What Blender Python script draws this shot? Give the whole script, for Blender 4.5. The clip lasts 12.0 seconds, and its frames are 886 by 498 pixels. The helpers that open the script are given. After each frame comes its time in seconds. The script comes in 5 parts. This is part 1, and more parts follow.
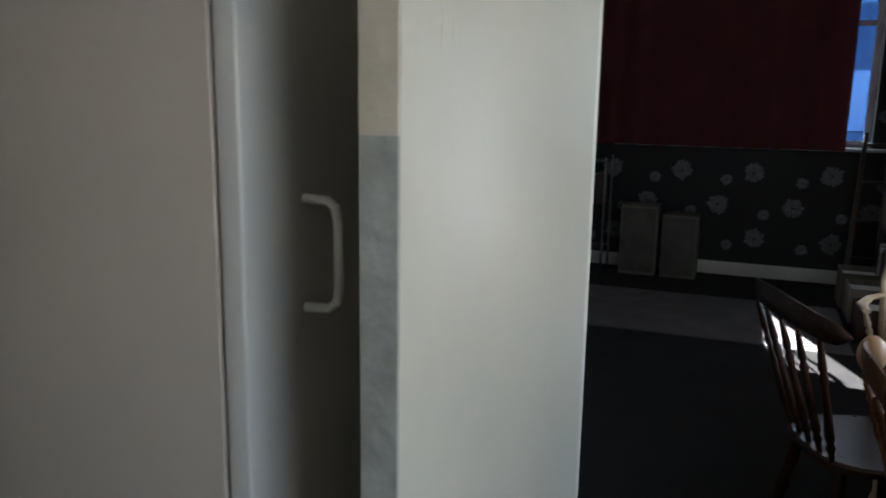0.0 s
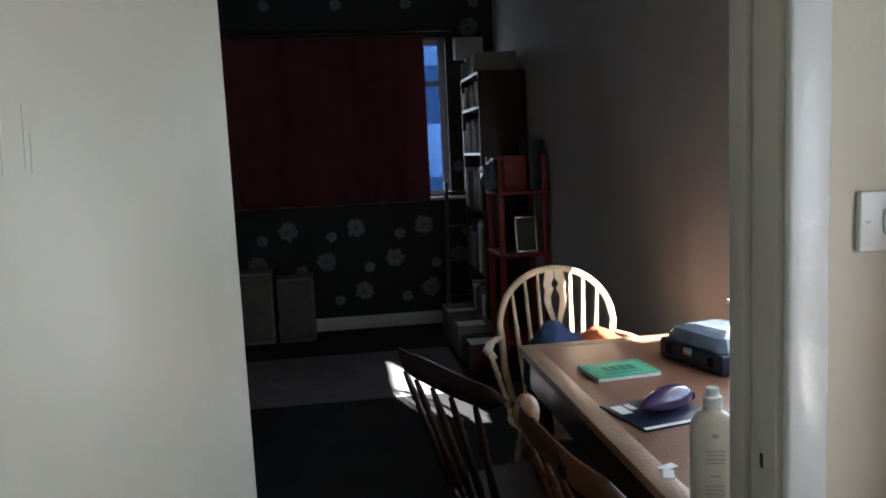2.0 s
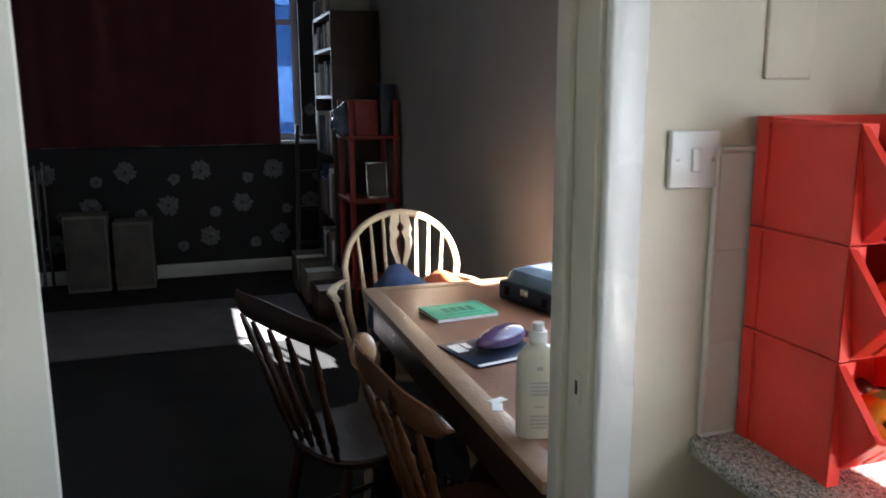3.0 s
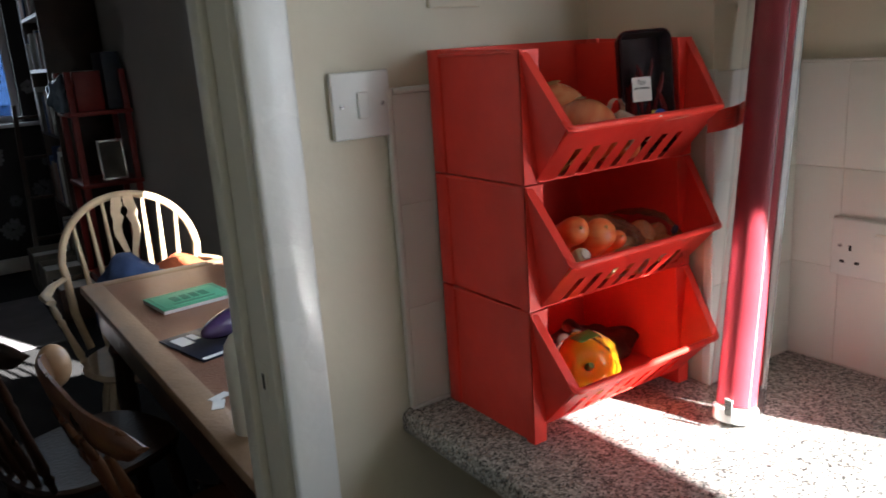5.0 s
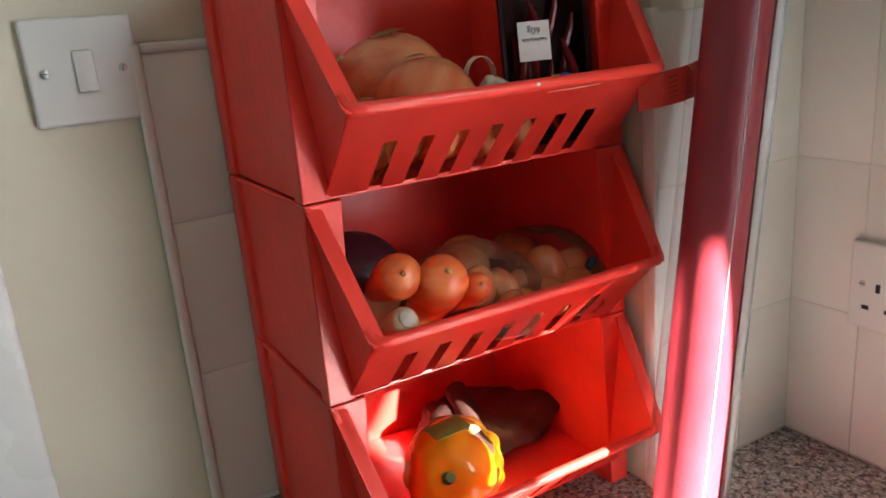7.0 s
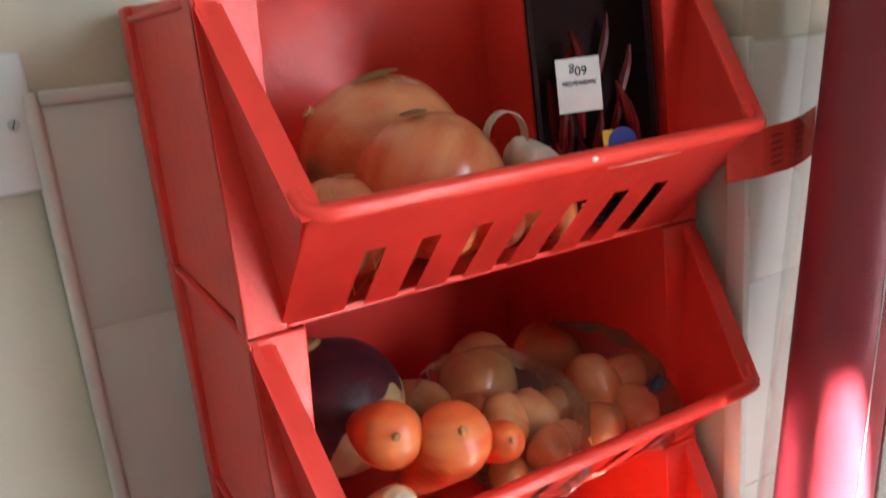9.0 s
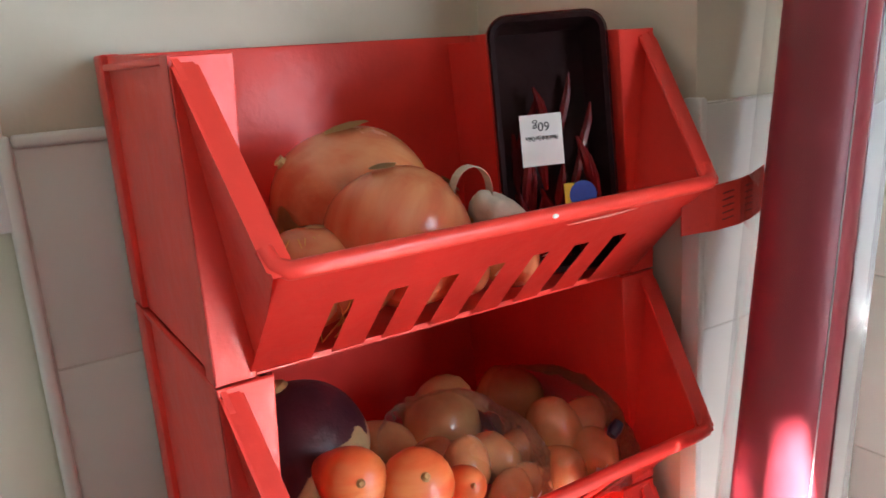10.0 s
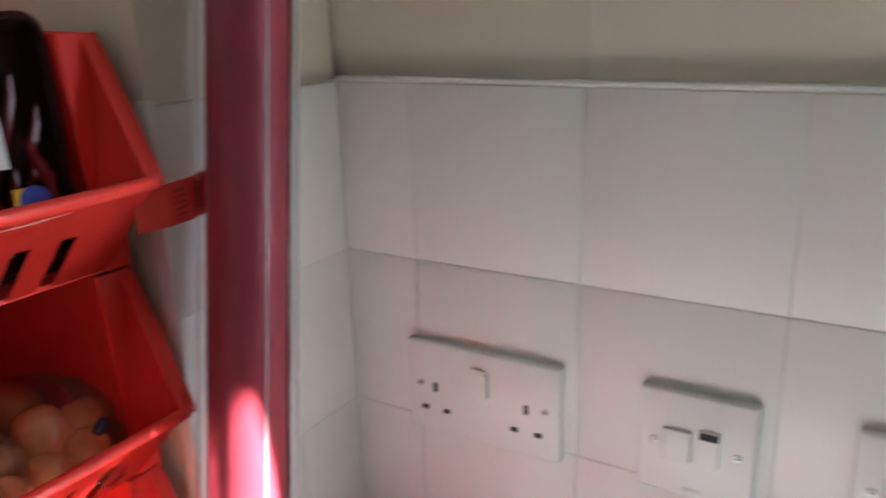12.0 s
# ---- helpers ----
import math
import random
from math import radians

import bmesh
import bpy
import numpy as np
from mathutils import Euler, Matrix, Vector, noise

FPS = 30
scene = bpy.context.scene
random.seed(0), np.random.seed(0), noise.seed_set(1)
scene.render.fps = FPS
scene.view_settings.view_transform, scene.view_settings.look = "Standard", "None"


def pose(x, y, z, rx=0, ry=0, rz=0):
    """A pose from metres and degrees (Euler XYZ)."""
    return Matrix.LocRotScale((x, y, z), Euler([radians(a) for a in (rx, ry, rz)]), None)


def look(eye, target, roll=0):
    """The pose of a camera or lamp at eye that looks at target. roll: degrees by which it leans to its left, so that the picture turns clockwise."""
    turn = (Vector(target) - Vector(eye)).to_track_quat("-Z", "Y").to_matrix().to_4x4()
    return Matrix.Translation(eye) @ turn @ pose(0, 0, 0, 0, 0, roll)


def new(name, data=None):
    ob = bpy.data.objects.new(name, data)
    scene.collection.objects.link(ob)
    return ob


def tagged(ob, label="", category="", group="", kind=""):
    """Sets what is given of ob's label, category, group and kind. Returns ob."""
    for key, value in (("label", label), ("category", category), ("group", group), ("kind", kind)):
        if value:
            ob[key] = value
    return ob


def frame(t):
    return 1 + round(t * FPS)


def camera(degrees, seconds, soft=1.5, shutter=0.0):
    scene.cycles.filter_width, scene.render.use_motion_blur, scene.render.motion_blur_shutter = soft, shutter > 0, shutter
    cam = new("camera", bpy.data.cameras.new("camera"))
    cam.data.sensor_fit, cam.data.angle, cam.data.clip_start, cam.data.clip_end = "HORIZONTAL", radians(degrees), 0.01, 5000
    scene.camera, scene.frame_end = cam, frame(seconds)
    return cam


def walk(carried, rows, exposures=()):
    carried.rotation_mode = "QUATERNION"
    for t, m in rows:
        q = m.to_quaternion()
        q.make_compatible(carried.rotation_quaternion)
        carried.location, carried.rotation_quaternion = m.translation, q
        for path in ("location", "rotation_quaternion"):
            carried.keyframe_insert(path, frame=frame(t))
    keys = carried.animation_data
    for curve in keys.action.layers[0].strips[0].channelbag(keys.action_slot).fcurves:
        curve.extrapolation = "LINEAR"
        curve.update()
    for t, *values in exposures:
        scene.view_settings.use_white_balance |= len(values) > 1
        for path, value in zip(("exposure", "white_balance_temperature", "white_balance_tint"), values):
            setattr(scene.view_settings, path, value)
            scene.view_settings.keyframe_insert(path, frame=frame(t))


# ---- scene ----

cam = camera(59.3, 12.0, soft=1.6, shutter=0.25)
PATH = [
    (0, (-1.263, -1.032, 1.423), (-1.981, 0.796, 1.043), 0.9),
    (0.2, (-1.27, -0.965, 1.439), (-1.906, 0.904, 1.117), -0.6),
    (0.5, (-1.267, -0.899, 1.456), (-1.82, 1.006, 1.201), -1.5),
    (1, (-1.267, -0.835, 1.446), (-1.527, 1.132, 1.197), -2.8),
    (1.5, (-1.327, -0.789, 1.46), (-1.324, 1.2, 1.254), -2.2),
    (2, (-1.373, -0.762, 1.469), (-1.113, 1.205, 1.221), -2.7),
    (2.5, (-1.383, -0.762, 1.457), (-0.968, 1.174, 1.17), -1.3),
    (3, (-1.326, -0.752, 1.436), (-0.717, 1.115, 1.053), -0.2),
    (3.5, (-1.201, -0.707, 1.403), (-0.617, 1.136, 0.89), -2.3),
    (5.5, (-1.008, -0.671, 1.409), (0.133, 0.896, 0.914), -4.0),
    (6, (-0.829, -0.649, 1.403), (0.173, 0.997, 0.867), -2.6),
    (6.5, (-0.745, -0.576, 1.381), (0.214, 1.098, 0.854), -4.7),
    (8.5, (-0.594, -0.319, 1.343), (0.309, 1.292, 0.574), -3.4),
    (9, (-0.593, -0.32, 1.379), (0.335, 1.365, 0.829), -5.3),
    (9.5, (-0.601, -0.328, 1.395), (0.364, 1.363, 0.936), -5.0),
    (10, (-0.597, -0.33, 1.394), (0.417, 1.324, 0.908), -3.9),
    (10.5, (-0.59, -0.337, 1.393), (0.512, 1.253, 0.886), -3.5),
    (11, (-0.58, -0.348, 1.391), (0.609, 1.163, 0.84), -2.8),
    (11.5, (-0.567, -0.376, 1.385), (0.744, 1.017, 0.801), -4.1),
    (12, (-0.542, -0.43, 1.407), (1.093, 0.565, 0.825), -1.7),
]
EXPOSURES = [(t, stops, kelvin, 10) for t, stops, kelvin in (
    (0.0, 3.68, 6000), (0.5, 3.6, 6000), (1.0, 3.5, 6000), (1.5, 3.42, 6000), (2.0, 3.4, 6000), (2.5, 3.45, 6000), (3.0, 3.88, 6000), (3.5, 4.15, 6000),
    (5.5, 3.0, 6200), (6.5, 3.45, 6300), (8.5, 3.95, 6200), (9.5, 4.2, 6000), (11.0, 4.15, 5900), (11.5, 3.95, 5800), (12.0, 3.6, 5600))]
walk(cam, [(t, look(eye, target, roll)) for t, eye, target, roll in PATH], EXPOSURES)

# ---- light ----
SUN_EL, SUN_WAY = math.radians(28.2), Vector((-0.363, 0.932, 0)).normalized()
world = bpy.data.worlds.new("sky")
scene.world = world
world.use_nodes = True
wn = world.node_tree.nodes
sky = wn.new("ShaderNodeTexSky")
sky.sky_type, sky.sun_disc, sky.sun_elevation = "NISHITA", False, SUN_EL
sky.sun_rotation = math.atan2(-SUN_WAY.x, -SUN_WAY.y)
wn["Background"].inputs["Strength"].default_value = 0.05
world.node_tree.links.new(sky.outputs[0], wn["Background"].inputs["Color"])

sun = new("sun", bpy.data.lights.new("sun", "SUN"))
sun.data.energy, sun.data.angle, sun.data.color = 5.0, math.radians(0.6), (1.0, 0.95, 0.87)
sun.matrix_world = look((0, 0, 5), Vector((0, 0, 5)) + SUN_WAY * math.cos(SUN_EL) - Vector((0, 0, math.sin(SUN_EL))))


def window_lamp(place, turn, across, high, watts, tint):
    """Daylight standing in a window's opening."""
    lamp = new("window_daylight", bpy.data.lights.new("window_daylight", "AREA"))
    lamp.data.shape, lamp.data.size, lamp.data.size_y = "RECTANGLE", across, high
    lamp.data.energy, lamp.data.color = watts, tint
    lamp.matrix_world = Matrix.Translation(place) @ Euler((math.radians(90), 0, math.radians(turn))).to_matrix().to_4x4()
    return lamp


DAY = (0.82, 0.91, 1.0)
window_lamp((0.06, -1.355, 1.465), 90, 1.24, 0.70, 1.4, DAY)
window_lamp((0.06, 1.165, 1.40), 90, 1.30, 1.00, 0.85, DAY)
window_lamp((-0.512, 5.83, 1.75), 180, 0.19, 1.25, 0.2, DAY)


# ---- materials ----
def material(name, color, rough=0.5, vary=0.12, scale=6.0, fine=60.0, bump=0.02, metal=0.0, spec=0.5, second=None, amount=0.5, coat=0.0, trans=0.0, per_piece=0.0):
    """A surface with broad stains and fine grain, at real-world size."""
    m = bpy.data.materials.new(name)
    m.use_nodes = True
    nt, n, l = m.node_tree, m.node_tree.nodes, m.node_tree.links
    b = n["Principled BSDF"]
    b.inputs["Roughness"].default_value, b.inputs["Metallic"].default_value = rough, metal
    b.inputs["Specular IOR Level"].default_value = spec
    b.inputs["Coat Weight"].default_value, b.inputs["Transmission Weight"].default_value = coat, trans
    tc = n.new("ShaderNodeTexCoord")
    broad = n.new("ShaderNodeTexNoise")
    broad.inputs["Scale"].default_value, broad.inputs["Detail"].default_value = scale, 6
    grain = n.new("ShaderNodeTexNoise")
    grain.inputs["Scale"].default_value, grain.inputs["Detail"].default_value = fine, 4
    for t in (broad, grain):
        l.new(tc.outputs["Object"], t.inputs["Vector"])
    ramp = n.new("ShaderNodeValToRGB")
    dark = [c * (1 - vary) for c in color]
    light = [min(1, c * (1 + vary)) for c in color]
    ramp.color_ramp.elements[0].color, ramp.color_ramp.elements[1].color = (*dark, 1), (*light, 1)
    ramp.color_ramp.elements[0].position, ramp.color_ramp.elements[1].position = 0.3, 0.7
    l.new(broad.outputs["Fac"], ramp.inputs["Fac"])
    out = ramp.outputs["Color"]
    if second:
        mix = n.new("ShaderNodeMix")
        mix.data_type = "RGBA"
        mix.inputs["B"].default_value = (*second, 1)
        r2 = n.new("ShaderNodeValToRGB")
        r2.color_ramp.elements[0].position, r2.color_ramp.elements[1].position = 1 - amount - 0.05, 1 - amount + 0.08
        l.new(grain.outputs["Fac"], r2.inputs["Fac"])
        l.new(r2.outputs["Color"], mix.inputs["Factor"])
        l.new(out, mix.inputs["A"])
        out = mix.outputs["Result"]
    if per_piece:
        info = n.new("ShaderNodeObjectInfo")
        hsv = n.new("ShaderNodeHueSaturation")
        mr = n.new("ShaderNodeMapRange")
        mr.inputs["To Min"].default_value, mr.inputs["To Max"].default_value = 1 - per_piece, 1 + per_piece
        l.new(info.outputs["Random"], mr.inputs["Value"])
        l.new(mr.outputs["Result"], hsv.inputs["Value"])
        l.new(out, hsv.inputs["Color"])
        out = hsv.outputs["Color"]
    l.new(out, b.inputs["Base Color"])
    if bump:
        bp = n.new("ShaderNodeBump")
        bp.inputs["Strength"].default_value, bp.inputs["Distance"].default_value = 0.5, bump * 0.1
        l.new(grain.outputs["Fac"], bp.inputs["Height"])
        l.new(bp.outputs["Normal"], b.inputs["Normal"])
    rr = n.new("ShaderNodeMapRange")
    rr.inputs["To Min"].default_value, rr.inputs["To Max"].default_value = max(0, rough - 0.08), min(1, rough + 0.1)
    l.new(broad.outputs["Fac"], rr.inputs["Value"])
    l.new(rr.outputs["Result"], b.inputs["Roughness"])
    return m


def clear(name, color=(1, 1, 1), rough=0.05, ior=1.45, see=0.75, haze=0.0, crinkle=0.35):
    """Thin clear film or pane: mostly see-through, with a gloss."""
    m = bpy.data.materials.new(name)
    m.use_nodes = True
    n, l = m.node_tree.nodes, m.node_tree.links
    tr, gl, mix, fr = n.new("ShaderNodeBsdfTransparent"), n.new("ShaderNodeBsdfGlossy"), n.new("ShaderNodeMixShader"), n.new("ShaderNodeFresnel")
    tr.inputs["Color"].default_value = (*[c * see + (1 - see) * 0.75 for c in color], 1)
    gl.inputs["Roughness"].default_value = rough
    fr.inputs["IOR"].default_value = ior
    noise_t, bp = n.new("ShaderNodeTexNoise"), n.new("ShaderNodeBump")
    noise_t.inputs["Scale"].default_value = 45
    bp.inputs["Strength"].default_value, bp.inputs["Distance"].default_value = crinkle, 0.004
    l.new(noise_t.outputs["Fac"], bp.inputs["Height"])
    l.new(bp.outputs["Normal"], gl.inputs["Normal"])
    l.new(fr.outputs["Fac"], mix.inputs["Fac"])
    l.new(tr.outputs["BSDF"], mix.inputs[1])
    l.new(gl.outputs["BSDF"], mix.inputs[2])
    last = mix
    if haze:
        milk, both = n.new("ShaderNodeBsdfDiffuse"), n.new("ShaderNodeMixShader")
        milk.inputs["Color"].default_value = (0.8, 0.8, 0.8, 1)
        both.inputs["Fac"].default_value = haze
        l.new(mix.outputs["Shader"], both.inputs[1])
        l.new(milk.outputs["BSDF"], both.inputs[2])
        last = both
    l.new(last.outputs["Shader"], n["Material Output"].inputs["Surface"])
    return m


CREAM = material("cream_wall_paint", (0.72, 0.66, 0.53), 0.55, 0.05, 3, 110, 0.006)
JAMB_PAINT = material("jamb_paint", (0.66, 0.63, 0.55), 0.34, 0.05, 3.5, 30, 0.02)
WHITE_GLOSS = material("white_gloss_paint", (0.84, 0.84, 0.82), 0.28, 0.04, 2.5, 35, 0.03)
DOOR_PAINT = material("door_paint", (0.46, 0.437, 0.363), 0.40, 0.05, 3.5, 18, 0.03)
EDGE_PAINT = material("worn_door_edge_paint", (0.55, 0.48, 0.38), 0.45, 0.22, 7, 40, 0.06)
EDGE_SHADE = material("shaded_grey_edge", (0.33, 0.33, 0.30), 0.55, 0.25, 16, 60, 0.06)
CUPBOARD = material("cupboard_laminate", (0.38, 0.325, 0.275), 0.45, 0.04, 3, 90, 0.01)
CUPBOARD_DOOR = material("cupboard_door_white", (0.52, 0.50, 0.47), 0.35, 0.04, 3, 90, 0.01)
TILE = material("white_glazed_tile", (0.79, 0.78, 0.74), 0.32, 0.012, 1.5, 30, 0.0, per_piece=0.012)
GROUT = material("tile_grout", (0.70, 0.68, 0.63), 0.85, 0.15, 9, 150, 0.06)
RED = material("red_plastic", (0.88, 0.058, 0.040), 0.32, 0.10, 9, 70, 0.015, spec=0.45)
RED_TAG = material("red_card", (0.72, 0.050, 0.030), 0.6, 0.12, 20, 120, 0.02, second=(0.55, 0.03, 0.02), amount=0.3)
WORN_RED = material("scratched_red_plastic", (0.80, 0.28, 0.22), 0.5, 0.1, 30, 90, 0.0)
DARK_RED = material("dark_smooth_red", (0.46, 0.030, 0.025), 0.12, 0.15, 30, 200, 0.02)
PLATE = material("white_plate_plastic", (0.76, 0.76, 0.74), 0.3, 0.02, 10, 80, 0.0)
DARK_SLOT = material("dark_slot", (0.02, 0.02, 0.02), 0.7, 0.1, 10, 60, 0.0)
STEEL = material("steel_screw", (0.55, 0.55, 0.55), 0.3, 0.1, 50, 300, 0.01, metal=1.0)
DUST = material("grey_dust_line", (0.68, 0.65, 0.60), 0.9, 0.2, 40, 200, 0.05)
PINK = material("pink_wrapping_roll", (0.40, 0.043, 0.062), 0.38, 0.14, 14, 60, 0.01)
CLEAR = clear("clear_plastic", (1, 1, 1), 0.05, 1.36, 0.94, 0.0, 0.02)
WRAP = clear("tight_clear_film", (0.97, 0.95, 0.95), 0.06, 1.12, 0.97, 0.0, 0.10)
FILM = clear("clear_film", (0.98, 0.98, 0.97), 0.07, 1.22, 0.97)
BAG = clear("milky_bag_film", (0.98, 0.98, 0.97), 0.04, 1.20, 1.0, 0.015, 0.9)
# plain far pane: dim blue daylight is put into its tint
BLUE_DAYLIGHT_GLASS = clear("dimmed_blue_daylight_glass", (0.09, 0.14, 0.23), 0.02, 1.3, 1.0)
GLASS = clear("window_glass", (0.95, 0.98, 1.0), 0.02, 1.3, 1.0)
CAP = material("white_plastic_cap", (0.78, 0.78, 0.76), 0.35, 0.03, 30, 90, 0.0)
PAPER = material("white_label_paper", (0.80, 0.79, 0.76), 0.6, 0.03, 60, 300, 0.0)
INK = material("black_ink", (0.03, 0.03, 0.03), 0.6, 0.1, 60, 200, 0.0)
def streaked(name, dark, light, rough, stretch, coat=0.15, glow=0.0):
    """A skin veined from root to tip."""
    m = material(name, light, rough, 0.12, 14, 60, 0.012, coat=coat)
    n, l = m.node_tree.nodes, m.node_tree.links
    b = n["Principled BSDF"]
    tc, mp, tx, mix = n.new("ShaderNodeTexCoord"), n.new("ShaderNodeMapping"), n.new("ShaderNodeTexNoise"), n.new("ShaderNodeMix")
    mp.inputs["Scale"].default_value = stretch
    tx.inputs["Scale"].default_value, tx.inputs["Detail"].default_value = 1.0, 5
    ramp = n.new("ShaderNodeValToRGB")
    ramp.color_ramp.elements[0].position, ramp.color_ramp.elements[1].position = 0.36, 0.66
    mix.data_type = "RGBA"
    mix.inputs["B"].default_value = (*dark, 1)
    was = b.inputs["Base Color"].links[0].from_socket
    l.new(tc.outputs["Object"], mp.inputs["Vector"])
    l.new(mp.outputs["Vector"], tx.inputs["Vector"])
    l.new(tx.outputs["Fac"], ramp.inputs["Fac"])
    l.new(ramp.outputs["Color"], mix.inputs["Factor"])
    l.new(was, mix.inputs["A"])
    l.new(mix.outputs["Result"], b.inputs["Base Color"])
    b.inputs["Subsurface Weight"].default_value = glow
    b.inputs["Subsurface Radius"].default_value = (0.008, 0.003, 0.001)
    b.inputs["Subsurface Scale"].default_value = 1.0
    return m


ONION = streaked("onion_skin", (0.64, 0.165, 0.070), (0.74, 0.295, 0.125), 0.24, (70, 70, 5), 0.35, 0.1)
ONION_DRY = material("dry_onion_skin", (0.55, 0.33, 0.12), 0.5, 0.25, 40, 150, 0.03)
NET = material("orange_net", (0.60, 0.28, 0.04), 0.5, 0.2, 60, 120, 0.02)
GARLIC = material("garlic_skin", (0.58, 0.50, 0.41), 0.5, 0.12, 40, 160, 0.02, second=(0.44, 0.33, 0.30), amount=0.3)
GARLIC_PALE = material("pale_dry_skin", (0.74, 0.62, 0.44), 0.5, 0.2, 40, 160, 0.02)
TRAY = material("black_tray_plastic", (0.026, 0.009, 0.009), 0.4, 0.2, 20, 80, 0.01, spec=0.05)
CHILLI = material("red_chilli", (0.17, 0.009, 0.009), 0.22, 0.2, 40, 120, 0.01)
SWEDE_TOP = material("swede_purple_skin", (0.080, 0.020, 0.030), 0.45, 0.35, 20, 90, 0.03)
SWEDE_LOW = material("swede_cream_skin", (0.60, 0.42, 0.20), 0.5, 0.2, 20, 90, 0.03)
CARROT = streaked("carrot_skin", (0.78, 0.115, 0.025), (0.86, 0.25, 0.075), 0.36, (22, 22, 130), 0.12, 0.15)
PARSNIP = material("parsnip_skin", (0.68, 0.56, 0.33), 0.55, 0.15, 26, 90, 0.03)
GREEN = material("green_stalk", (0.10, 0.20, 0.035), 0.5, 0.3, 40, 120, 0.03)
POTATO = streaked("potato_skin", (0.58, 0.22, 0.085), (0.76, 0.40, 0.16), 0.24, (30, 30, 30), 0.3, 0.08)
PEPPER = streaked("orange_pepper_skin", (0.92, 0.34, 0.010), (0.95, 0.54, 0.015), 0.16, (12, 12, 12), 0.3, 0.35)
PEPPER.node_tree.nodes["Principled BSDF"].inputs["Subsurface Radius"].default_value = (0.030, 0.016, 0.002)
BIN_BAG = material("crumpled_dark_film", (0.05, 0.02, 0.015), 0.5, 0.4, 20, 60, 0.05)
CARPET = material("dark_carpet", (0.022, 0.021, 0.022), 0.95, 0.3, 5, 260, 0.15)
RUG = material("grey_rug", (0.20, 0.185, 0.20), 0.95, 0.15, 6, 240, 0.15)
WALL_GREY = material("grey_wall_paint", (0.42, 0.40, 0.38), 0.6, 0.06, 2.5, 150, 0.02)
WALLPAPER = material("black_wallpaper", (0.012, 0.012, 0.013), 0.6, 0.2, 8, 160, 0.03)
FLOWER = material("silver_flower_print", (0.17, 0.17, 0.185), 0.45, 0.3, 30, 90, 0.02)
CURTAIN = material("burgundy_curtain", (0.105, 0.022, 0.026), 0.85, 0.2, 6, 300, 0.06)
TABLE_TOP = material("brown_leather_table_top", (0.24, 0.115, 0.07), 0.36, 0.15, 7, 130, 0.03)
TABLE_RIM = material("pale_wood_table_rim", (0.33, 0.21, 0.13), 0.4, 0.18, 9, 90, 0.03)
DARK_WOOD = material("dark_stained_wood", (0.036, 0.015, 0.008), 0.3, 0.3, 12, 90, 0.03)
MID_WOOD = material("brown_varnished_wood", (0.115, 0.045, 0.019), 0.28, 0.25, 12, 90, 0.02)
SUNLIT_WOOD = material("sunlit_pale_wood", (0.40, 0.24, 0.13), 0.35, 0.2, 14, 90, 0.02)
PALE_WOOD = material("pale_wood", (0.66, 0.50, 0.33), 0.35, 0.15, 12, 90, 0.02)
BLUE_CLOTH = material("blue_cloth", (0.045, 0.075, 0.17), 0.9, 0.25, 18, 260, 0.1)
ORANGE_CLOTH = material("orange_cloth", (0.50, 0.11, 0.04), 0.9, 0.25, 18, 260, 0.1)
GREEN_CARD = material("green_card", (0.11, 0.44, 0.25), 0.5, 0.06, 20, 120, 0.01)
GREEN_INK = material("dark_green_ink", (0.04, 0.22, 0.12), 0.5, 0.06, 20, 120, 0.0)
PURPLE = material("purple_glossy_plastic", (0.075, 0.04, 0.11), 0.2, 0.15, 30, 80, 0.01, coat=0.4)
NAVY = material("navy_plastic", (0.02, 0.026, 0.05), 0.35, 0.2, 20, 90, 0.01)
BLUE_CLEAR = material("smoky_blue_lid", (0.16, 0.21, 0.27), 0.15, 0.2, 12, 60, 0.01, coat=0.4)
BOTTLE = material("cream_bottle_plastic", (0.66, 0.62, 0.52), 0.35, 0.05, 12, 80, 0.0)
SHELF_RED = material("red_painted_metal", (0.26, 0.025, 0.018), 0.4, 0.2, 14, 90, 0.02)
BOARD = material("grey_card_box", (0.22, 0.20, 0.17), 0.8, 0.15, 8, 120, 0.03, per_piece=0.25)
SOFA = material("grey_brown_upholstery", (0.13, 0.12, 0.11), 0.9, 0.2, 10, 220, 0.1)
CHROME = material("chrome", (0.65, 0.65, 0.66), 0.2, 0.1, 30, 90, 0.0, metal=1.0)
UPVC = material("white_upvc", (0.70, 0.73, 0.78), 0.3, 0.04, 10, 60, 0.0)
BRICK = material("outside_render", (0.17, 0.21, 0.27), 0.85, 0.2, 4, 60, 0.1)
BOOK = material("book_cover", (0.30, 0.20, 0.17), 0.6, 0.3, 3, 60, 0.01, per_piece=0.7)


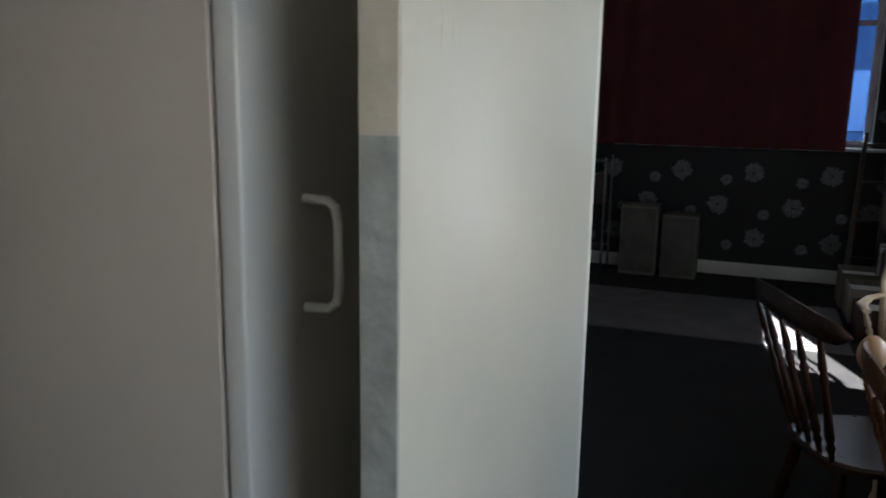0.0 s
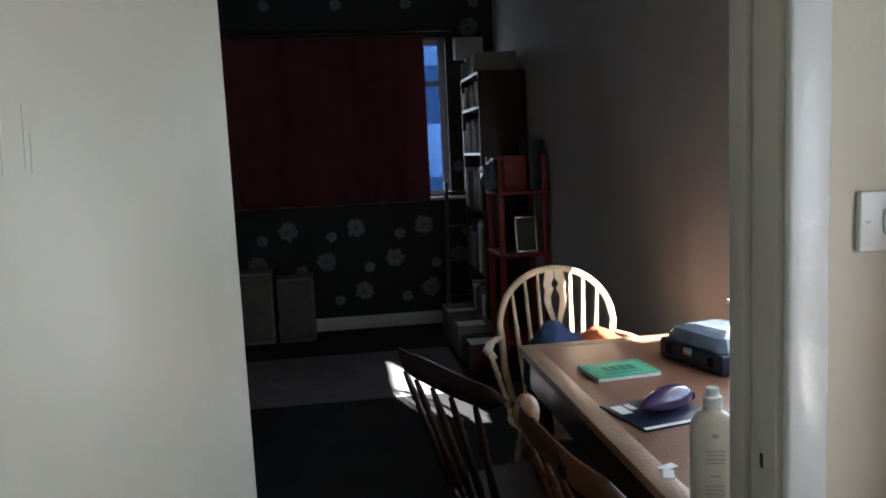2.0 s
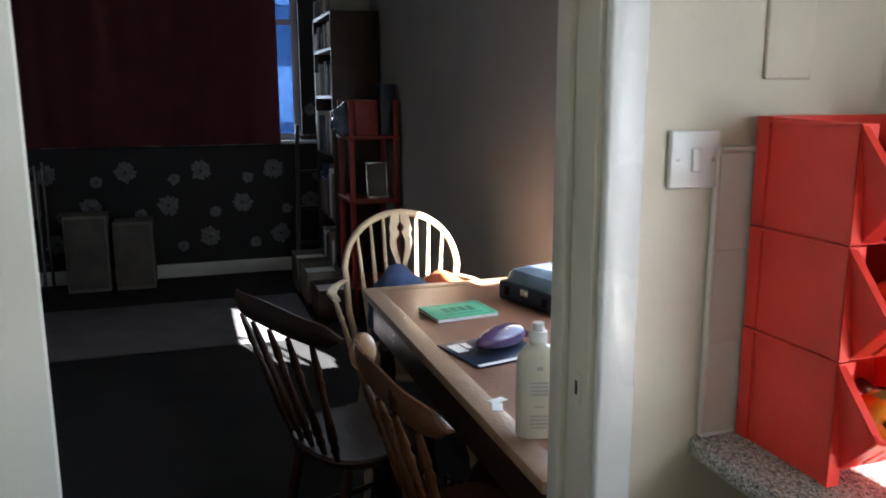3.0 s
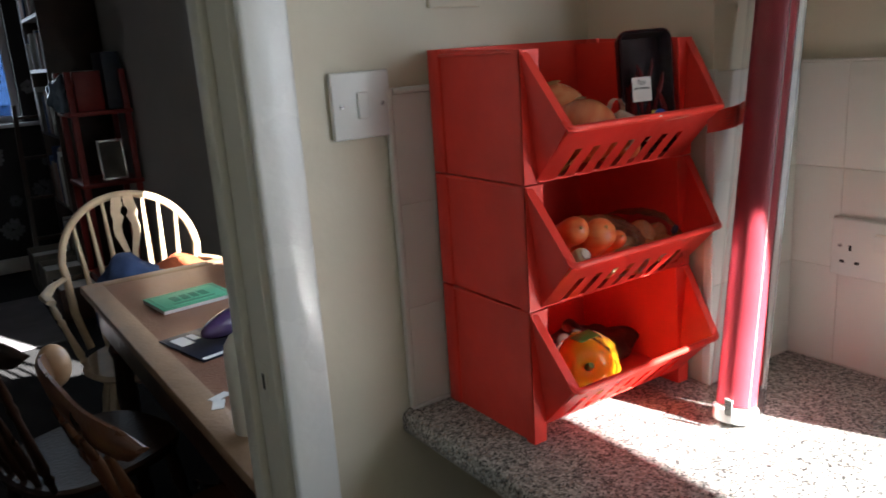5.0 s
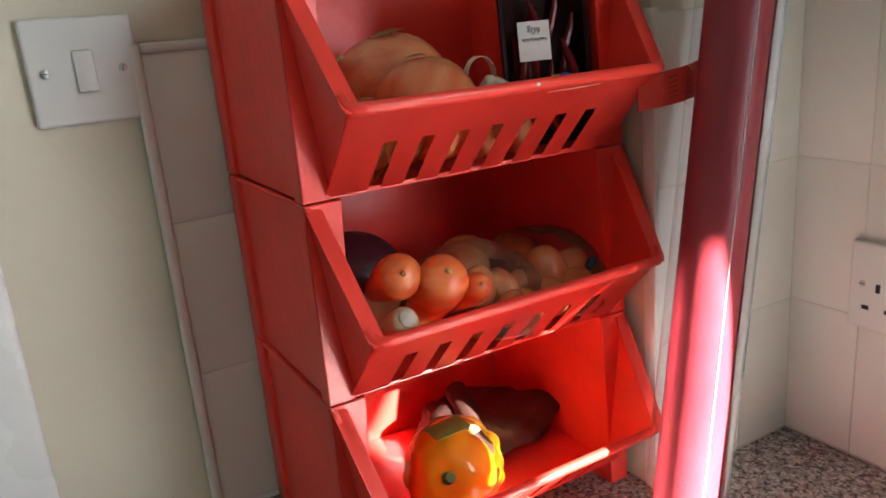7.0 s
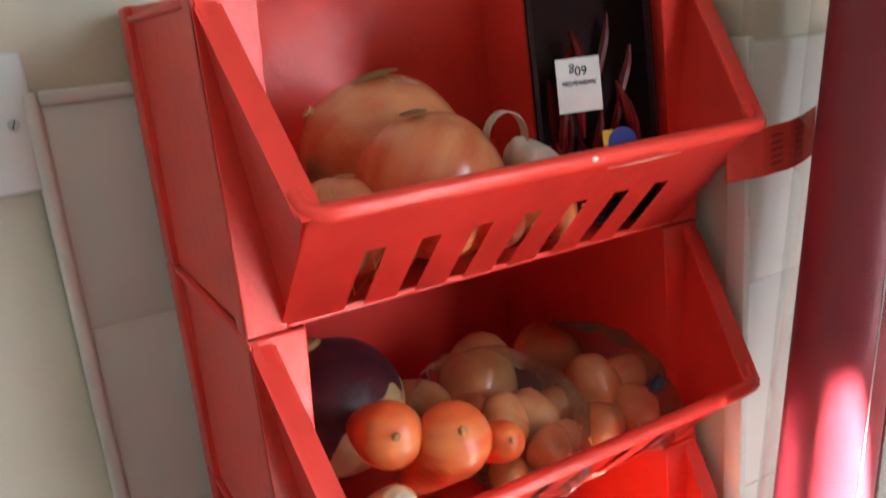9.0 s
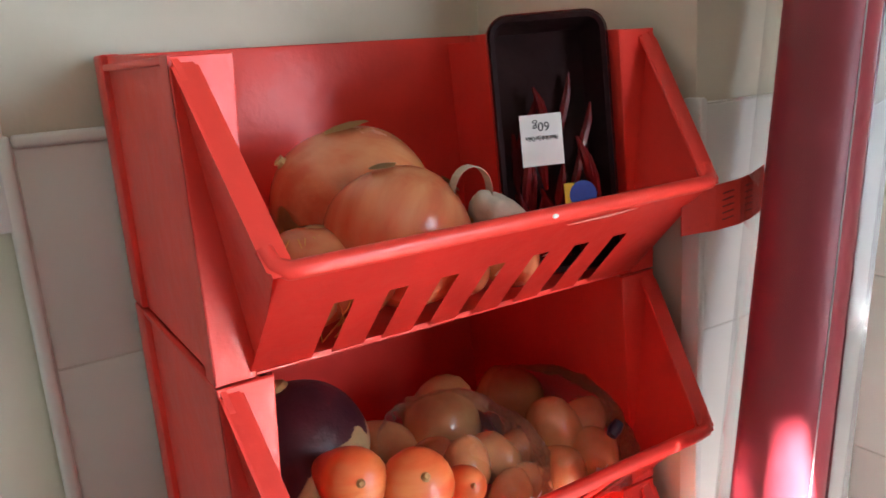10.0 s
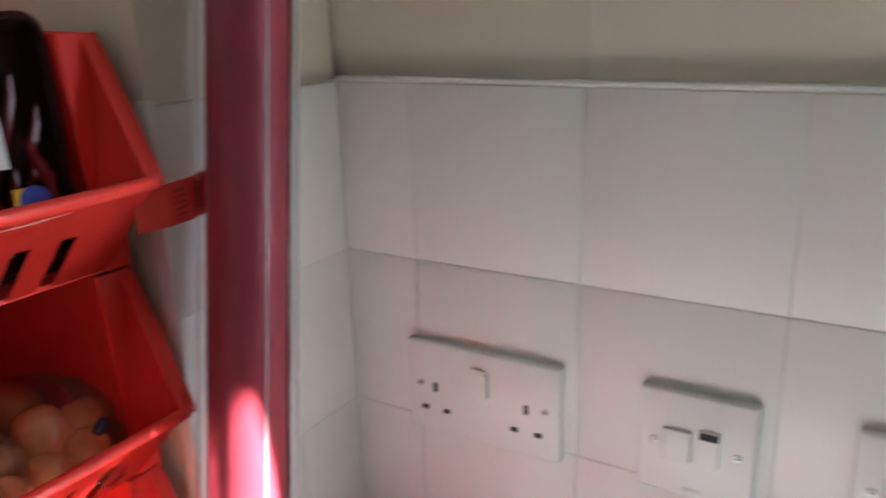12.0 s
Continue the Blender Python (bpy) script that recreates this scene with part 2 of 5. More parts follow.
def granite(name):
    """Speckled grey laminate worktop."""
    m = material(name, (0.26, 0.25, 0.24), 0.3, 0.15, 30, 420, 0.004)
    n, l = m.node_tree.nodes, m.node_tree.links
    b = n["Principled BSDF"]
    tc = n.new("ShaderNodeTexCoord")
    bend = n.new("ShaderNodeTexNoise")
    bend.inputs["Scale"].default_value, bend.inputs["Detail"].default_value = 420, 2
    push = n.new("ShaderNodeVectorMath")
    push.operation = "MULTIPLY_ADD"
    push.inputs[1].default_value = (0.006, 0.006, 0.006)
    l.new(tc.outputs["Object"], bend.inputs["Vector"])
    l.new(bend.outputs["Color"], push.inputs[0])
    l.new(tc.outputs["Object"], push.inputs[2])
    cells = n.new("ShaderNodeTexVoronoi")
    cells.inputs["Scale"].default_value = 330
    l.new(push.outputs["Vector"], cells.inputs["Vector"])
    one = n.new("ShaderNodeSeparateColor")
    l.new(cells.outputs["Color"], one.inputs["Color"])
    r = n.new("ShaderNodeValToRGB")
    r.color_ramp.interpolation = "CONSTANT"
    e = r.color_ramp.elements
    e[0].position, e[0].color = 0.0, (0.060, 0.058, 0.056, 1)
    e[1].position, e[1].color = 0.20, (0.19, 0.185, 0.175, 1)
    for p, c in ((0.38, (0.34, 0.33, 0.31, 1)), (0.60, (0.46, 0.44, 0.42, 1)), (0.76, (0.60, 0.58, 0.55, 1)), (0.90, (0.34, 0.28, 0.24, 1))):
        k = e.new(p)
        k.color = c
    l.new(one.outputs["Red"], r.inputs["Fac"])
    l.new(r.outputs["Color"], b.inputs["Base Color"])
    return m


WORKTOP = granite("speckled_worktop")


def let_light_through(m, share, tint):
    """Thin cloth: part of the light behind it shines through."""
    n, l = m.node_tree.nodes, m.node_tree.links
    tl, mix = n.new("ShaderNodeBsdfTranslucent"), n.new("ShaderNodeMixShader")
    tl.inputs["Color"].default_value = (*tint, 1)
    mix.inputs["Fac"].default_value = share
    l.new(n["Principled BSDF"].outputs["BSDF"], mix.inputs[1])
    l.new(tl.outputs["BSDF"], mix.inputs[2])
    l.new(mix.outputs["Shader"], n["Material Output"].inputs["Surface"])


let_light_through(CURTAIN, 0.03, (0.20, 0.030, 0.050))


# ---- builders ----
def mesh_of(bm, name, mat, smooth=True, angle=35):
    me = bpy.data.meshes.new(name)
    bmesh.ops.recalc_face_normals(bm, faces=bm.faces)
    for f in bm.faces:
        f.smooth = smooth
    for e in bm.edges:
        if len(e.link_faces) == 2 and e.calc_face_angle(0) > math.radians(angle):
            e.smooth = False
    bm.to_mesh(me)
    bm.free()
    for m in mat if isinstance(mat, (list, tuple)) else [mat]:
        me.materials.append(m)
    return me


def part(name, bm, mat, parent=None, label=""):
    """One mesh object, under a thing or a part."""
    ob = new(name, mesh_of(bm, name, mat))
    if parent:
        ob.parent = parent
    return tagged(ob, label)


def thing(name, label, category, group="", place=None, kind=""):
    ob = new(name)
    ob.empty_display_size = 0.05
    if place is not None:
        ob.matrix_basis = place
    return tagged(ob, label, category, group, kind)


def box(bm, x0, x1, y0, y1, z0, z1, bevel=0.0, seg=2, m=None, mi=0):
    r = bmesh.ops.create_cube(bm, size=1.0)
    vs = r["verts"]
    for v in vs:
        v.co = Vector(((x0 + x1) / 2 + v.co.x * (x1 - x0), (y0 + y1) / 2 + v.co.y * (y1 - y0), (z0 + z1) / 2 + v.co.z * (z1 - z0)))
    fs = {f for v in vs for f in v.link_faces}
    for f in fs:
        f.material_index = mi
    if bevel:
        es = list({e for v in vs for e in v.link_edges})
        out = bmesh.ops.bevel(bm, geom=es, offset=bevel, segments=seg, affect="EDGES", profile=0.5)
        vs = list({v for f in out["faces"] for v in f.verts} | {v for v in vs if v.is_valid})
    if m is not None:
        bmesh.ops.transform(bm, matrix=m, verts=[v for v in vs if v.is_valid])
    return bm


def boxed(*a, **k):
    return box(bmesh.new(), *a, **k)


def rings(bm, loops, close=True, cap=True):
    """Skin a list of equally long vertex rings."""
    vs = [[bm.verts.new(p) for p in ring] for ring in loops]
    n = len(vs[0])
    for a, b in zip(vs, vs[1:]):
        for i in range(n if close else n - 1):
            bm.faces.new((a[i], a[(i + 1) % n], b[(i + 1) % n], b[i]))
    if cap:
        bm.faces.new(list(reversed(vs[0])))
        bm.faces.new(vs[-1])
    return bm


def lathe(bm, p0, p1, profile, seg=12):
    """A turned piece from p0 to p1; profile rows are (share of the length, radius)."""
    p0, p1 = Vector(p0), Vector(p1)
    turn = (p1 - p0).to_track_quat("Z", "Y").to_matrix()
    loops = []
    for s, r in profile:
        loops.append([p0 + (p1 - p0) * s + turn @ Vector((r * math.cos(a), r * math.sin(a), 0)) for a in [2 * math.pi * i / seg for i in range(seg)]])
    return rings(bm, loops)


def pipe(bm, pts, r, seg=8, flat=1.0):
    """A bent rod through points."""
    pts = [Vector(p) for p in pts]
    loops = []
    ref = Vector((0.123, 0.456, 0.88)).normalized()
    for i, p in enumerate(pts):
        d = (pts[min(i + 1, len(pts) - 1)] - pts[max(i - 1, 0)]).normalized()
        u = d.cross(ref).normalized()
        w = d.cross(u)
        rr = r[i] if isinstance(r, (list, tuple)) else r
        loops.append([p + rr * (math.cos(a) * u + flat * math.sin(a) * w) for a in [2 * math.pi * k / seg for k in range(seg)]])
    return rings(bm, loops)


def slab(bm, outline, lift, thick):
    """Extrude a flat outline of 3D points by a vector of length thick along lift."""
    d = Vector(lift).normalized() * thick
    return rings(bm, [[Vector(p) for p in outline], [Vector(p) + d for p in outline]])


def blob(bm, centre, radii, wobble=0.08, seed=0, freq=3.0, sub=3, turn=None, shape=None):
    """A lumpy rounded body."""
    r = bmesh.ops.create_icosphere(bm, subdivisions=sub, radius=1.0)
    t = turn or Matrix.Identity(3)
    for v in r["verts"]:
        d = v.co.normalized()
        k = 1 + wobble * noise.noise(d * freq * 0.5 + Vector((seed * 7.1, seed * 3.3, seed)))
        p = d * k
        if shape:
            p = shape(p)
        v.co = Vector(centre) + t @ Vector((p.x * radii[0], p.y * radii[1], p.z * radii[2]))
    return bm


def words(text, size, place, mat, name, parent):
    """Lettering as thin raised geometry, in the built-in font."""
    cu = bpy.data.curves.new(name, "FONT")
    cu.body, cu.size, cu.align_x, cu.align_y, cu.extrude = text, size, "CENTER", "CENTER", 0.0002
    tmp = bpy.data.objects.new(name + "_t", cu)
    scene.collection.objects.link(tmp)
    dg = bpy.context.evaluated_depsgraph_get()
    me = bpy.data.meshes.new_from_object(tmp.evaluated_get(dg))
    bpy.data.objects.remove(tmp)
    bpy.data.curves.remove(cu)
    me.materials.clear()
    me.materials.append(mat)
    ob = new(name, me)
    ob.parent = parent
    ob.matrix_basis = place
    return ob


def structure(name, bm, mat, label, category):
    ob = part(name, bm, mat)
    return tagged(ob, label, category, kind="structure")


# ---- plan ----
WY, WY2 = 0.240, 0.365          # kitchen face and dining face of the dividing wall
JL, JR = -1.530, -0.775         # doorway
FAR = 5.80                      # dining room's far wall
WEST, SOUTH = -3.60, -3.20
KCEIL, DCEIL = 2.60, 2.90
TOP = 0.90                      # worktop
BOXX = -0.197                   # boxed corner beside the rack

# floors
structure("floor_kitchen", boxed(WEST, 0.2, SOUTH, WY2 - 0.06, -0.10, 0.0), material("kitchen_vinyl", (0.30, 0.26, 0.21), 0.4, 0.1, 4, 60, 0.02), "worn beige vinyl kitchen floor", "floor")
structure("floor_dining", boxed(WEST, 0.2, WY2 - 0.06, FAR + 0.2, -0.10, 0.0), CARPET, "dark carpeted dining room floor", "floor")
# ceilings
structure("ceiling_kitchen", boxed(WEST, 0.0, SOUTH, WY, KCEIL, KCEIL + 0.1), CREAM, "plain cream kitchen ceiling", "ceiling")
structure("ceiling_dining", boxed(WEST, 0.0, WY2, FAR, DCEIL, DCEIL + 0.1), WALL_GREY, "plain grey dining room ceiling", "ceiling")


# dividing wall with its doorway
bm = bmesh.new()
box(bm, WEST, JL - 0.02, WY, WY2, 0, KCEIL + 0.4)
box(bm, JR + 0.02, 0.0, WY, WY2, 0, KCEIL + 0.4)
box(bm, JL - 0.02, JR + 0.02, WY, WY2, 2.06, KCEIL + 0.4)
structure("wall_dividing", bm, CREAM, "cream painted wall between kitchen and dining room", "wall")
structure("wall_boxing", boxed(BOXX, 0.0, 0.006, WY, 0, KCEIL), CREAM, "cream painted boxed-in corner of the kitchen wall", "wall")


def wall_with_holes(bm, x0, x1, y0, y1, z0, z1, holes):
    """A wall along y, with openings (ya, yb, za, zb) in rising order."""
    y = y0
    for ya, yb, za, zb in holes:
        box(bm, x0, x1, y, ya, z0, z1)
        box(bm, x0, x1, ya, yb, z0, za)
        box(bm, x0, x1, ya, yb, zb, z1)
        y = yb
    box(bm, x0, x1, y, y1, z0, z1)
    return bm


K_WIN = [(-2.00, -0.70, 1.10, 1.82)]
D_WIN = [(0.50, 1.825, 0.88, 1.92)]
structure("wall_east_kitchen", wall_with_holes(bmesh.new(), 0.006, 0.20, SOUTH, WY2 - 0.05, 0, 3.0, K_WIN), CREAM, "cream painted kitchen wall above white tiles", "wall")
structure("wall_east_dining", wall_with_holes(bmesh.new(), 0.0, 0.20, WY2 - 0.05, FAR + 0.2, 0, 3.0, D_WIN), WALL_GREY, "plain grey painted dining room wall", "wall")
structure("wall_south", boxed(WEST, 0.2, SOUTH - 0.15, SOUTH, 0, 3.0), CREAM, "plain cream kitchen wall", "wall")
# west wall is unseen and assumed, kept grey to limit bounced light
structure("wall_west", boxed(WEST - 0.15, WEST, SOUTH - 0.15, FAR + 0.2, 0, 3.0), WALL_GREY, "unseen plain grey wall added on the west side", "wall")
# far wall with its window
FW = (-2.34, -0.412, 1.095, 2.407)
bm = bmesh.new()
box(bm, WEST, FW[0], FAR, FAR + 0.2, 0, 3.0)
box(bm, FW[1], 0.0, FAR, FAR + 0.2, 0, 3.0)
box(bm, FW[0], FW[1], FAR, FAR + 0.2, 0, FW[2])
box(bm, FW[0], FW[1], FAR, FAR + 0.2, FW[3], 3.0)
structure("wall_far", bm, WALLPAPER, "dining room wall in black floral wallpaper", "wall")
structure("picture_rail", boxed(WEST, -0.002, FAR - 0.035, FAR - 0.002, 2.76, 2.88, 0.01), WALL_GREY, "pale grey coving along the wall top", "trim")
structure("baseboard", boxed(WEST, -0.40, FAR - 0.020, FAR - 0.002, 0.004, 0.115, 0.005), WHITE_GLOSS, "white painted skirting board", "baseboard")


def flower(bm, x, z, r, seed):
    """A printed bloom: rings of petals lying on the wallpaper."""
    rnd = random.Random(seed)
    for ring, n in ((1.0, 13), (0.68, 10), (0.38, 7)):
        for i in range(n):
            a = 2 * math.pi * (i + rnd.random() * 0.4) / n
            ra = r * ring * (0.85 + 0.25 * rnd.random())
            d, s = Vector((math.cos(a), 0, math.sin(a))), Vector((-math.sin(a), 0, math.cos(a)))
            c = Vector((x, FAR - 0.004 - 0.0004 * ring, z))
            pts = [c + d * ra * 0.15, c + d * ra * 0.7 + s * ra * 0.21, c + d * ra * 0.96 + s * ra * 0.09, c + d * ra * 0.96 - s * ra * 0.09, c + d * ra * 0.7 - s * ra * 0.21]
            bm.faces.new([bm.verts.new(p) for p in pts])
    return bm


bm = bmesh.new()
k = 0
for j in range(-8, 4):
    for i in range(-12, 14):
        x, z = -1.80 + 0.57 * i - 0.265 * j, 0.865 - 0.27 * j
        for fx, fz, r in ((x, z, 0.085), (x - 0.21, z - 0.065, 0.050)):
            k += 1
            inside = FW[0] - 0.05 < fx < FW[1] + 0.05 and FW[2] - 0.1 < fz < FW[3] + 0.1
            if WEST + 0.1 < fx < -0.05 and 0.2 < fz < 2.7 and not inside:
                flower(bm, fx, fz, r, k)
tagged(part("wallpaper_flowers", bm, FLOWER), "silver printed blooms on the black wallpaper", "wallpaper", kind="structure")


def casement(name, x, y0, y1, z0, z1, label, bars=1):
    """A white window frame in an opening of an east wall."""
    w = tagged(new(name), label, "window", kind="structure")
    bm = bmesh.new()
    for a, b in ((y0, y0 + 0.045), (y1 - 0.045, y1)):
        box(bm, x - 0.03, x + 0.03, a, b, z0, z1, 0.004)
    for a, b in ((z0, z0 + 0.045), (z1 - 0.045, z1)):
        box(bm, x - 0.03, x + 0.03, y0 + 0.045, y1 - 0.045, a, b, 0.004)
    part("window_frame", bm, UPVC, w)
    for i in range(bars):
        a = y0 + (y1 - y0) * (i + 1) / (bars + 1)
        part("mullion", boxed(x - 0.025, x + 0.025, a - 0.025, a + 0.025, z0 + 0.045, z1 - 0.045, 0.004), UPVC, w)
    pane = part("pane", boxed(x - 0.003, x + 0.003, y0 + 0.04, y1 - 0.04, z0 + 0.04, z1 - 0.04), GLASS, w)
    pane.visible_shadow = False
    part("window_sill", boxed(-0.02, x - 0.03, y0, y1, z0, z0 + 0.02, 0.006), UPVC, w)
    return w


casement("window_1", 0.13, *K_WIN[0], "white framed kitchen window over the worktop", 0)
casement("window_2", 0.13, *D_WIN[0], "white framed dining room window beside the table", 0)


def far_window():
    w = tagged(new("window_3"), "white framed window behind the burgundy curtain", "window", kind="structure")
    x0, x1, z0, z1 = FW
    y = FAR + 0.10
    bm = bmesh.new()
    for a, b in ((x0, x0 + 0.05), (x1 - 0.05, x1)):
        box(bm, a, b, y - 0.03, y + 0.03, z0, z1, 0.005)
    for a, b in ((z0, z0 + 0.05), (z1 - 0.05, z1)):
        box(bm, x0 + 0.05, x1 - 0.05, y - 0.03, y + 0.03, a, b, 0.005)
    part("window_frame", bm, UPVC, w)
    for a in (-1.72, -1.08):
        part("mullion", boxed(a - 0.03, a + 0.03, y - 0.035, y + 0.035, z0 + 0.05, z1 - 0.05, 0.005), UPVC, w)
    part("transom", boxed(x0 + 0.05, x1 - 0.05, y - 0.028, y + 0.028, 2.02, 2.06, 0.005), UPVC, w)
    pane = part("pane", boxed(x0 + 0.04, x1 - 0.04, y - 0.003, y + 0.003, z0 + 0.04, z1 - 0.04), BLUE_DAYLIGHT_GLASS, w)
    pane.visible_shadow = False
    part("window_sill", boxed(x0 - 0.03, x1 + 0.12, FAR - 0.06, FAR - 0.002, z0 - 0.03, z0 - 0.002, 0.006), UPVC, w)


far_window()
structure("ground", boxed(-60, 60, -60, 120, -0.5, -0.3), material("outside_paving", (0.25, 0.24, 0.22), 0.9, 0.2, 3, 60, 0.1), "grey paved ground outside", "ground")


def curtain():
    """A burgundy curtain hanging in soft folds from a rail."""
    t = thing("curtain", "burgundy curtain drawn across most of the far window", "curtain")
    bm = bmesh.new()
    x0, x1, z0, z1 = -2.55, -0.602, 1.07, 2.425
    nx, nz = 150, 10
    grid = []
    for i in range(nx + 1):
        s = i / nx
        row = []
        for q in range(nz + 1):
            h = q / nz
            y = FAR - 0.10 + 0.020 * math.sin(s * 56 + 1.5 * math.sin(s * 9)) * (1.15 - 0.5 * h) + 0.012 * math.sin(s * 17 + h * 2)
            row.append(bm.verts.new((x0 + (x1 - x0) * s, y, z0 + (z1 - z0) * h)))
        grid.append(row)
    for i in range(nx):
        for q in range(nz):
            bm.faces.new((grid[i][q], grid[i + 1][q], grid[i + 1][q + 1], grid[i][q + 1]))
    part("cloth", bm, CURTAIN, t)
    part("rail", pipe(bmesh.new(), [(x0 - 0.1, FAR - 0.10, z1 + 0.03), (0.0 - 0.36, FAR - 0.10, z1 + 0.03)], 0.010), DARK_WOOD, t, "dark curtain rail")
    return t


curtain()


# ---- doorway ----
def doorway():
    d = tagged(new("door_frame"), "white glossed door frame with a worn jamb", "door frame", kind="structure")
    part("jamb", boxed(JR, JR + 0.022, WY - 0.004, WY2 + 0.004, 0, 2.04, 0.003), JAMB_PAINT, d)
    part("jamb", boxed(JL - 0.022, JL, WY - 0.004, WY2 + 0.004, 0, 2.04, 0.003), JAMB_PAINT, d)
    part("head", boxed(JL - 0.022, JR + 0.022, WY - 0.004, WY2 + 0.004, 2.04, 2.062, 0.003), JAMB_PAINT, d)
    part("door_stop", boxed(JR - 0.013, JR, 0.300, 0.340, 0, 2.04, 0.003), JAMB_PAINT, d)
    part("door_stop", boxed(JL, JL + 0.013, 0.300, 0.340, 0, 2.04, 0.003), JAMB_PAINT, d)
    for y0, y1 in ((WY - 0.022, WY - 0.0045), (WY2 + 0.0045, WY2 + 0.022)):
        part("architrave", boxed(JR + 0.008, JR + 0.070, y0, y1, 0, 2.115, 0.006, 3), WHITE_GLOSS, d)
        part("architrave", boxed(JL - 0.070, JL - 0.008, y0, y1, 0, 2.115, 0.006, 3), WHITE_GLOSS, d)
        part("architrave", boxed(JL - 0.008, JR + 0.008, y0, y1, 2.05, 2.115, 0.006, 3), WHITE_GLOSS, d)
    bm = boxed(JR - 0.0025, JR - 0.0005, 0.256, 0.282, 0.968, 1.022, 0.001)
    sp = part("strike_plate", bm, JAMB_PAINT, d, "painted-over strike plate")
    part("latch_hole", boxed(JR - 0.0032, JR - 0.0026, 0.264, 0.272, 0.984, 1.006), DARK_SLOT, sp)
    return d


doorway()


def open_door():
    """The leaf, swung open into the kitchen."""
    hinge, free = Vector((-1.499, 0.216)), Vector((-1.532, -0.446))
    along = (hinge - free).normalized()
    ang = math.atan2(along.y, along.x)
    d = tagged(new("door_1"), "cream painted flush door standing open into the kitchen", "door", kind="structure")
    d.matrix_basis = Matrix.Translation((free.x, free.y, 0)) @ Matrix.Rotation(ang, 4, "Z")
    w = (hinge - free).length
    leaf = boxed(0.0, w, 0.0, 0.039, 0.008, 2.03, 0.002)
    part("leaf", leaf, DOOR_PAINT, d)
    part("edge_strip", boxed(-0.0025, -0.0004, 0.001, 0.038, 1.392, 2.028), EDGE_PAINT, d, "beige painted upper edge of the door")
    # shadow on the lower door edge, put in as a greyer strip
    part("edge_strip", boxed(-0.0022, -0.0004, 0.001, 0.038, 0.01, 1.392), EDGE_SHADE, d, "shaded grey lower edge of the door")
    for x, z, high, lean in ((0.076, 1.495, 0.028, 0.006), (0.101, 1.486, 0.016, 0.003), (0.108, 1.478, 0.010, 0.002)):
        part("scratch", slab(bmesh.new(), [(x, -0.0002, z - high), (x + 0.0006, -0.0002, z - high), (x + lean + 0.0004, -0.0002, z + high), (x + lean, -0.0002, z + high)], (0, -1, 0), 0.0004), JAMB_PAINT, d, "fine pale scratch in the paint")
    for z in (0.25, 1.75):
        part("hinge", lathe(bmesh.new(), (w + 0.004, 0.035, z - 0.04), (w + 0.004, 0.035, z + 0.04), [(0, 0.006), (1, 0.006)], 10), STEEL, d)
    return d


open_door()


# ---- kitchen: tall cupboard ----
def tall_cupboard():
    t = thing("tall_cupboard", "beige laminate tall cupboard beside the open door", "cupboard")
    part("body", boxed(-2.28, -1.756, -0.402, 0.20, 0.0, 2.2, 0.002), CUPBOARD, t)
    door = part("door", boxed(-1.752, -1.724, -0.400, 0.198, 0.10, 2.195, 0.004, 3), CUPBOARD_DOOR, t, "pale cupboard door")
    y, x = -0.285, -1.724
    pts = [(x, y, 1.186), (x + 0.030, y, 1.187), (x + 0.040, y, 1.195), (x + 0.043, y, 1.211), (x + 0.043, y, 1.286), (x + 0.040, y, 1.302), (x + 0.030, y, 1.310), (x, y, 1.311)]
    part("handle", pipe(bmesh.new(), pts, 0.0055, 10), PLATE, door, "cream D-shaped handle")
    return t


tall_cupboard()


# ---- kitchen: worktop and base units ----
def worktop():
    """A worktop run along the wall, with a rolled front edge."""
    x0, t = -0.588, 0.038
    prof = [(0.004, TOP), (x0 + 0.012, TOP), (x0 + 0.004, TOP - 0.004), (x0, TOP - 0.012), (x0, TOP - 0.028), (x0 + 0.004, TOP - 0.035), (x0 + 0.010, TOP - t), (0.004, TOP - t)]
    bm = bmesh.new()
    rings(bm, [[(x, y, z) for x, z in prof] for y in (SOUTH + 0.01, 0.0045)])
    t_ = thing("worktop", "grey speckled laminate kitchen worktop with rolled edge", "worktop")
    part("top", bm, WORKTOP, t_)
    bm = bmesh.new()
    prof2 = [(min(x, BOXX - 0.002), z) for x, z in prof]
    rings(bm, [[(x, y, z) for x, z in prof2] for y in (0.0045, WY - 0.001)])
    part("end_piece", bm, WORKTOP, t_)
    return t_


worktop()


def base_unit(y0, y1):
    t = thing("base_cabinet", "cream base cabinet under the worktop", "cabinet", "base cabinets")
    part("body", boxed(-0.545, 0.004, y0, y1, 0.10, 0.860, 0.002), CUPBOARD, t)
    d = part("door", boxed(-0.566, -0.547, y0 + 0.002, y1 - 0.002, 0.105, 0.855, 0.004), CUPBOARD_DOOR, t)
    part("handle", pipe(bmesh.new(), [(-0.566, y1 - 0.05, 0.70), (-0.60, y1 - 0.05, 0.705), (-0.60, y1 - 0.05, 0.795), (-0.566, y1 - 0.05, 0.80)], 0.005), PLATE, d)
    part("plinth", boxed(-0.50, 0.0, y0, y1, 0.0, 0.10), DARK_SLOT, t)


for q in range(5):
    base_unit(-0.002 - 0.6 * (q + 1), -0.004 - 0.6 * q)


